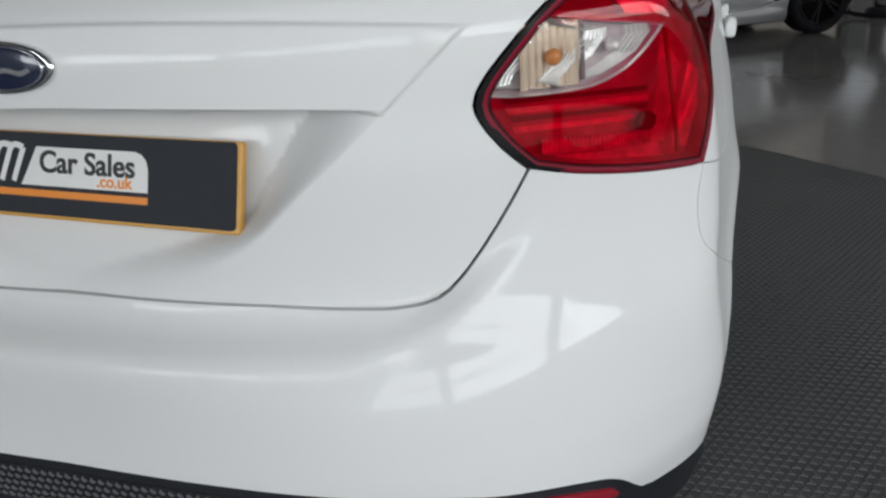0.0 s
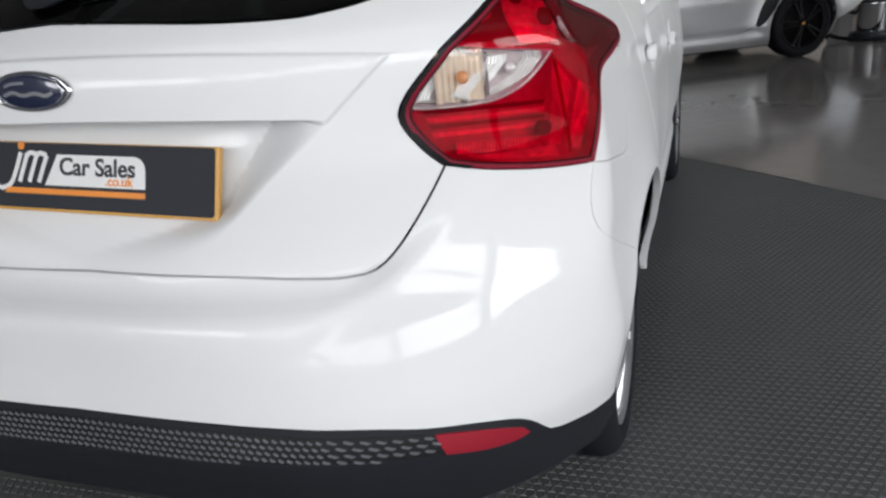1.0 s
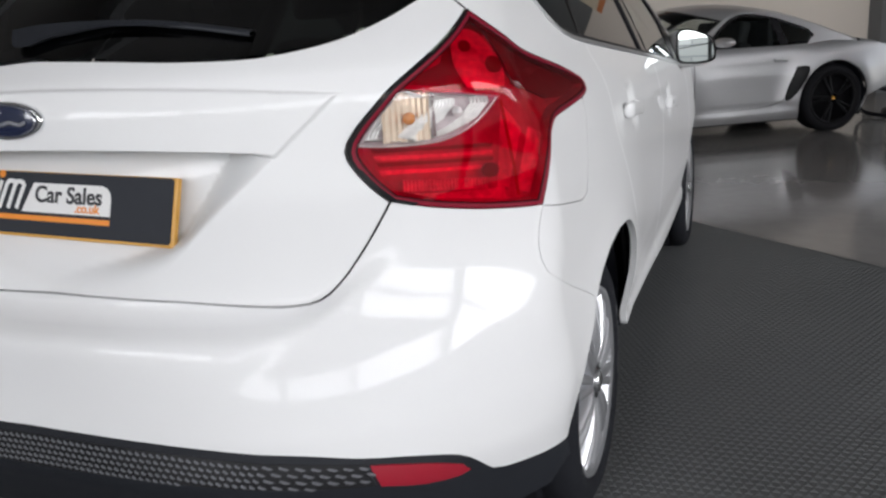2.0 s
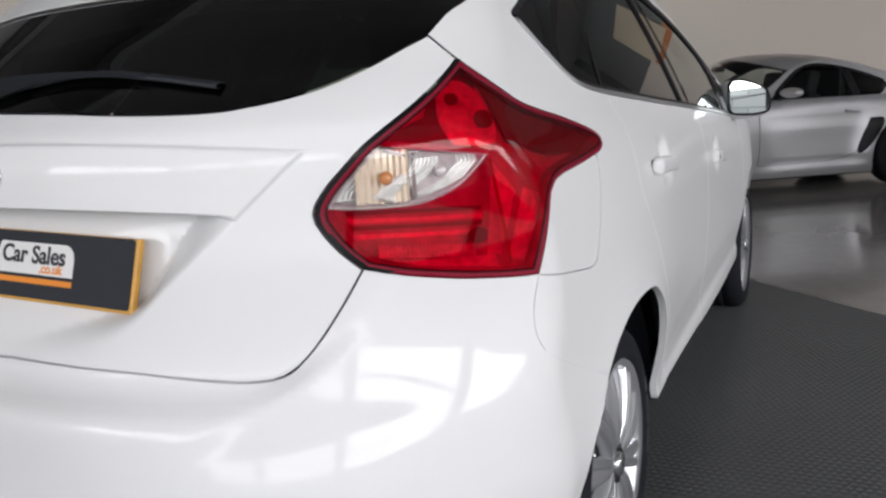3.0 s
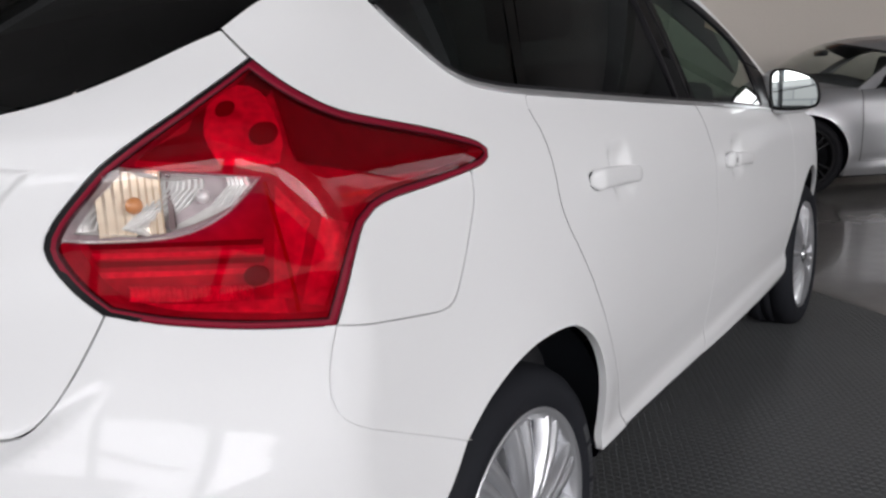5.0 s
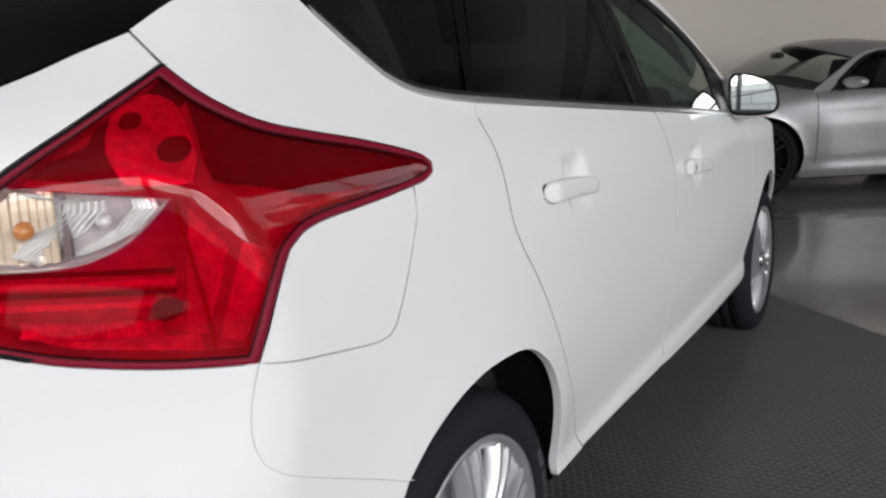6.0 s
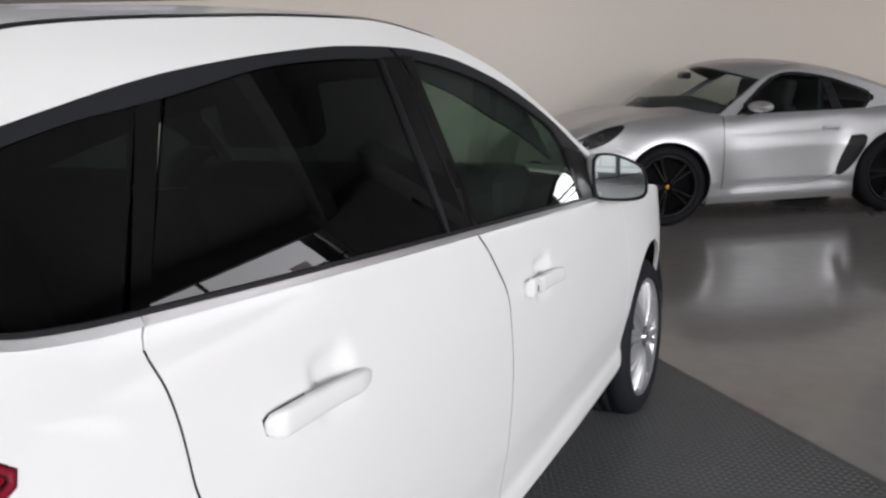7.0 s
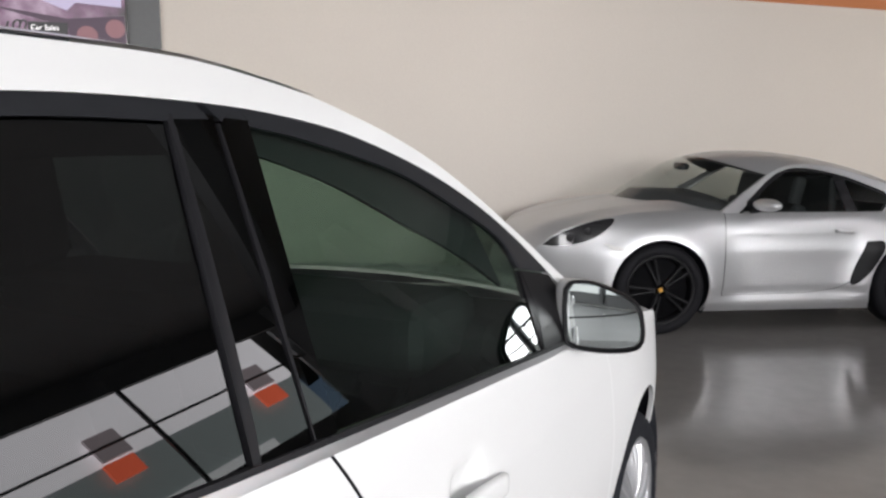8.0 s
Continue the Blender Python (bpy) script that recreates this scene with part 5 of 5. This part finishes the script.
panel("side_intake", loop(run((1.575, .690), (1.69, .690), (1.695, .62), (1.62, .48), (1.53, .375), (1.475, .355), (1.462, .40), (1.50, .53), (1.575, .690))), TRIM, label="black side air intake", off=.004, gap=0, **CK)
panel("headlamp", loop(run((-.885, .672), (-.80, .745), (-.63, .825), (-.48, .868), (-.385, .876), (-.40, .835), (-.52, .745), (-.66, .690), (-.80, .668), (-.885, .672))), PIANO, label="dark headlamp", off=.004, gap=0, **CK)
for u, z, r in ((-.70, .735, .024), (-.58, .785, .022)):
    part("headlamp_lens", spun([(0, .012), (r * .6, .010), (r, .002), (r * 1.25, .004), (r * 1.35, -.006)], 24, "Y"), DARK_STRIP, coupe).matrix_local = Matrix.Translation(tuple(coupe_side(u, z, .012))) @ Matrix.Rotation(math.pi, 4, "Z")
panel("indicator", loop(run((-.475, .700), (-.33, .672), (-.318, .645), (-.40, .652), (-.475, .700))), PRINT, off=.014, gap=0, **CK)
for q in (run((.478, .905), (.462, .7), (.447, .293)), run((.447, .293), (.8, .293), (1.15, .300), (1.38, .335), (1.47, .39))):
    panel("door_gap", loop(q, [k + np.array((.0045, -.003)) for k in q[::-1]]), INK, off=.0035, gap=0, rolled=0, grid=.1, **CK)
rod("door_handle", [tuple(coupe_side(u, .768 - .002 * k, .004 + .012 * math.sin(math.pi * k / 6))) for k, u in enumerate(np.linspace(1.33, 1.47, 7))], .013, SILVER, coupe)
bm = bmesh.new()
bmesh.ops.create_uvsphere(bm, u_segments=24, v_segments=14, radius=1)
bmesh.ops.scale(bm, vec=(.075, .13, .048), verts=bm.verts)
cm = part("coupe_mirror", bm, SILVER, coupe)
cm.matrix_local = pose(.74, -.06, .975, 0, 0, 14)
rod("mirror_arm", [(.70, .10, .915), (.71, .04, .925), (.72, -.02, .945)], .018, BLACK, coupe)
for v in (.48, WIDE - .48):
    s = box_part("coupe_seat", (-.07, .07, -.25, .25, 0, .62), CABIN, coupe, bevel=.06)
    s.matrix_local = pose(1.02, v, .35, 0, 14, 0)
    s = box_part("coupe_headrest", (-.055, .055, -.15, .15, .58, .84), CABIN, coupe, bevel=.05)
    s.matrix_local = pose(1.02, v, .35, 0, 14, 0)
DASH = [(u + .02, v + .03, z - .035, uc + .03, zc - .035) for u, v, z, uc, zc in [cabin_row(t) for t in (0.0, .03, .055)]]
u, v, z, uc, zc = DASH[-1]
across("coupe_dash", DASH + [(u + .10, v, z - .01, uc + .45, zc - .01), (u + .14, v, z - .25, uc + .5, zc - .25)], CABIN, "dark dashboard")
box_part("coupe_cabin_floor", (.2, 1.9, .15, WIDE - .15, .25, .45), CABIN, coupe, bevel=.03)
box_part("rear_bulkhead", (1.45, 2.3, .25, WIDE - .25, .45, .90), CABIN, coupe, bevel=.03)
box_part("rear_partition", (1.40, 1.46, .24, WIDE - .24, .44, 1.16), CABIN, coupe, bevel=.025)
bm = spun([(.155, -.01), (.165, 0), (.155, .01), (.145, 0), (.155, -.01)], 36)
cw = part("coupe_steering_wheel", bm, CABIN, coupe)
cw.matrix_local = pose(.62, WIDE - .48, .88, 0, -20, 0)
rod("interior_mirror", [(.42, WIDE / 2 - .1, 1.235), (.42, WIDE / 2 + .1, 1.235)], .03, BLACK, coupe)

# ---- things in the showroom ----
screen = thing("wall_screen", "wall-mounted advertising screen on a grey panel", "screen")
slab("backing_panel", .05, 1.86, N1 - .04, N1, 2.10, 3.75, STEEL, parent=screen)
slab("screen_bezel", .28, 1.62, N1 - .09, N1 - .042, 2.13, 2.92, PIANO, parent=screen, bevel=.006)
pic = bpy.data.materials.new("screen_picture")
pic.use_nodes = True
nt = pic.node_tree
p = nt.nodes["Principled BSDF"]
tc, no, cr = nt.nodes.new("ShaderNodeTexCoord"), nt.nodes.new("ShaderNodeTexNoise"), nt.nodes.new("ShaderNodeValToRGB")
no.inputs["Scale"].default_value, no.inputs["Detail"].default_value = 3.2, 5
cr.color_ramp.elements[0].position, cr.color_ramp.elements[0].color = .34, (.02, .012, .02, 1)
cr.color_ramp.elements[1].position, cr.color_ramp.elements[1].color = .70, (.62, .45, .60, 1)
el = cr.color_ramp.elements.new(.52)
el.color = (.22, .10, .20, 1)
nt.links.new(tc.outputs["Object"], no.inputs["Vector"])
nt.links.new(no.outputs["Fac"], cr.inputs[0])
nt.links.new(cr.outputs[0], p.inputs["Emission Color"])
p.inputs["Emission Strength"].default_value, p.inputs["Base Color"].default_value, p.inputs["Roughness"].default_value = .55, (.01, .01, .01, 1), .25
slab("screen_picture", .295, 1.605, N1 - .094, N1 - .0915, 2.145, 2.905, pic, parent=screen)
glow = bpy.data.materials.new("screen_white")
glow.use_nodes = True
glow.node_tree.nodes["Principled BSDF"].inputs["Emission Color"].default_value = (.9, .88, .9, 1)
glow.node_tree.nodes["Principled BSDF"].inputs["Emission Strength"].default_value = .8
lilac, plum, blush = (bpy.data.materials.new(k) for k in ("screen_lilac", "screen_plum", "screen_blush"))
for m, tone, power in ((lilac, (.66, .58, .82), .62), (plum, (.10, .055, .10), .5), (blush, (.42, .19, .22), .5)):
    m.use_nodes = True
    m.node_tree.nodes["Principled BSDF"].inputs["Base Color"].default_value = (.01, .01, .01, 1)
    m.node_tree.nodes["Principled BSDF"].inputs["Emission Color"].default_value = (*tone, 1)
    m.node_tree.nodes["Principled BSDF"].inputs["Emission Strength"].default_value = power
SCREEN_AT = ROOM @ Matrix.Translation((0, N1 - .0950, 0)) @ Matrix.Rotation(radians(90), 4, "X")


def screen_shape(name, outline, mat, lift=0.0):
    ob = flat(name, outline, mat, screen, lift, .0004)
    ob.matrix_local = SCREEN_AT
    return ob


screen_shape("screen_building", [(.75, 2.60), (1.20, 2.42), (1.26, 2.48), (1.58, 2.46), (1.60, 2.88), (.75, 2.88)], lilac)
screen_shape("screen_building", [(.32, 2.66), (.50, 2.42), (.60, 2.44), (.70, 2.60), (.60, 2.88), (.32, 2.88)], lilac)
for a in (.92, 1.12, 1.38):
    screen_shape("screen_window", [(a, 2.62), (a + .10, 2.60), (a + .10, 2.68), (a, 2.70)], plum, .0006)
screen_shape("screen_roadway", [(.66, 2.44), (1.20, 2.36), (1.60, 2.40), (1.60, 2.18), (1.22, 2.16), (1.20, 2.30)], plum, .0003)
for a, z, r in ((1.33, 2.24, .075), (1.53, 2.30, .07)):
    screen_shape("screen_patch", [(a + r * math.cos(k * math.pi / 8), z + r * math.sin(k * math.pi / 8)) for k in range(16)], blush, .0009)
slab("screen_band", .93, 1.20, N1 - .0975, N1 - .0960, 2.245, 2.33, INK, parent=screen)
lettering("screen_lettering", "Car Sales", .052, ROOM @ Matrix.Translation((.945, N1 - .0982, 2.272)) @ Matrix.Rotation(radians(90), 4, "X"), glow, screen)
for pts in (((.80, 2.325), (.775, 2.24), (.745, 2.215), (.70, 2.22)), ((.84, 2.325), (.82, 2.24)), ((.83, 2.31), (.86, 2.335), (.88, 2.32), (.86, 2.24)), ((.875, 2.31), (.90, 2.335), (.92, 2.32), (.90, 2.24))):
    screen_shape("screen_mark", stroke(pts, .014), INK, .0012)
slab("wall_stripe", 5.6, 9.6, N1 - .02, N1, 2.86, 3.04, material("terracotta_paint", (.55, .20, .08), .6), "terracotta painted band on the wall", "wall stripe")
slab("wall_cream_panel", 8.55, 9.6, N1 - .035, N1, 2.965, 3.8, material("cream_panel", (.66, .58, .45), .6), "cream panel over the painted band", "wall panel")
slab("wall_notice", 11.05, 11.4, N1 - .225, N1 - .2, 1.65, 1.95, PRINT, "small white notice with dark marks on the dark wall", "notice", kind="")
slab("notice_mark", 11.1, 11.13, N1 - .228, N1 - .2255, 1.7, 1.9, INK, "dark mark on the notice", "notice mark")
# vacuum cleaner by the wall
vac = thing("vacuum_cleaner", "steel drum vacuum cleaner with a black hose on the floor", "vacuum cleaner", pose(2.70, 9.42, 0))
part("drum", spun([(0, .08), (.16, .08), (.17, .10), (.17, .40), (.175, .41), (.16, .42), (0, .42)], 36, "Z"), CHROME, vac)
part("motor_head", spun([(.178, .41), (.182, .44), (.17, .52), (.13, .58), (.05, .60), (0, .60)], 36, "Z"), BLACK, vac)
part("base", spun([(0, .02), (.2, .02), (.22, .05), (.2, .09), (.16, .10)], 36, "Z"), BLACK, vac)
for k in range(4):
    bm = bmesh.new()
    bmesh.ops.create_uvsphere(bm, u_segments=12, v_segments=8, radius=.03)
    bmesh.ops.translate(bm, vec=(.19 * math.cos(k * math.pi / 2 + .6), .19 * math.sin(k * math.pi / 2 + .6), .03), verts=bm.verts)
    part("castor", bm, RUBBER, vac)
rod("hose", [tuple(q) for q in run((-.15, -.05, .30), (-.35, -.08, .34), (-.47, -.05, .20), (-.40, -.02, .06), (-.15, -.25, .03), (.2, -.32, .03), (.5, -.2, .03), (.45, .0, .30), (.2, .0, .62), (.0, .0, .66), every=.05)], .022, RUBBER, vac)
part("red_clip", spun([(0, .30), (.02, .30), (.02, .36), (0, .36)], 12, "Z"), LAMP_RED, vac).matrix_local = pose(.17, -.06, 0)

# ---- tread of the mat ----
PITCH = .026
gi, gk, gt = (a.ravel() for a in np.meshgrid(np.arange(-40, 95), np.arange(-54, 156), (0, 1), indexing="ij"))
x, y = gi * PITCH + PITCH / 2 * (gt + gk % 2), gk * PITCH + PITCH / 2 * gt
qa, qn = x * A_DIR.x + y * A_DIR.y, x * N_DIR.x + y * N_DIR.y
keep = (qa < m0[0] - .03) & (qn < m0[1] + 2.1) & ~((x < .5) & (y > .2))
x, y, gt = x[keep], y[keep], gt[keep]
hx, hy = np.where(gt == 1, .0095, .0026), np.where(gt == 1, .0026, .0095)
corner = np.array(((-1, -1), (1, -1), (1, 1), (-1, 1)))
low = np.stack([x[:, None] + hx[:, None] * corner[:, 0], y[:, None] + hy[:, None] * corner[:, 1], np.full((len(x), 4), .0122)], -1)
top = np.stack([x[:, None] + hx[:, None] * corner[:, 0] * .72, y[:, None] + hy[:, None] * corner[:, 1] * .5, np.full((len(x), 4), .0142)], -1)
vs = np.concatenate([low, top], 1).reshape(-1, 3)
base = np.array([(4, 5, 6, 7), (0, 1, 5, 4), (1, 2, 6, 5), (2, 3, 7, 6), (3, 0, 4, 7)])
fs = (base[None] + 8 * np.arange(len(x))[:, None, None]).reshape(-1, 4)
me = bpy.data.meshes.new("mat_tread")
me.from_pydata(vs.tolist(), [], fs.tolist())
me.materials.append(TREAD)
tagged(new("mat_tread", me), "raised basket-weave tread of the rubber mat", "mat tread", kind="stuff")
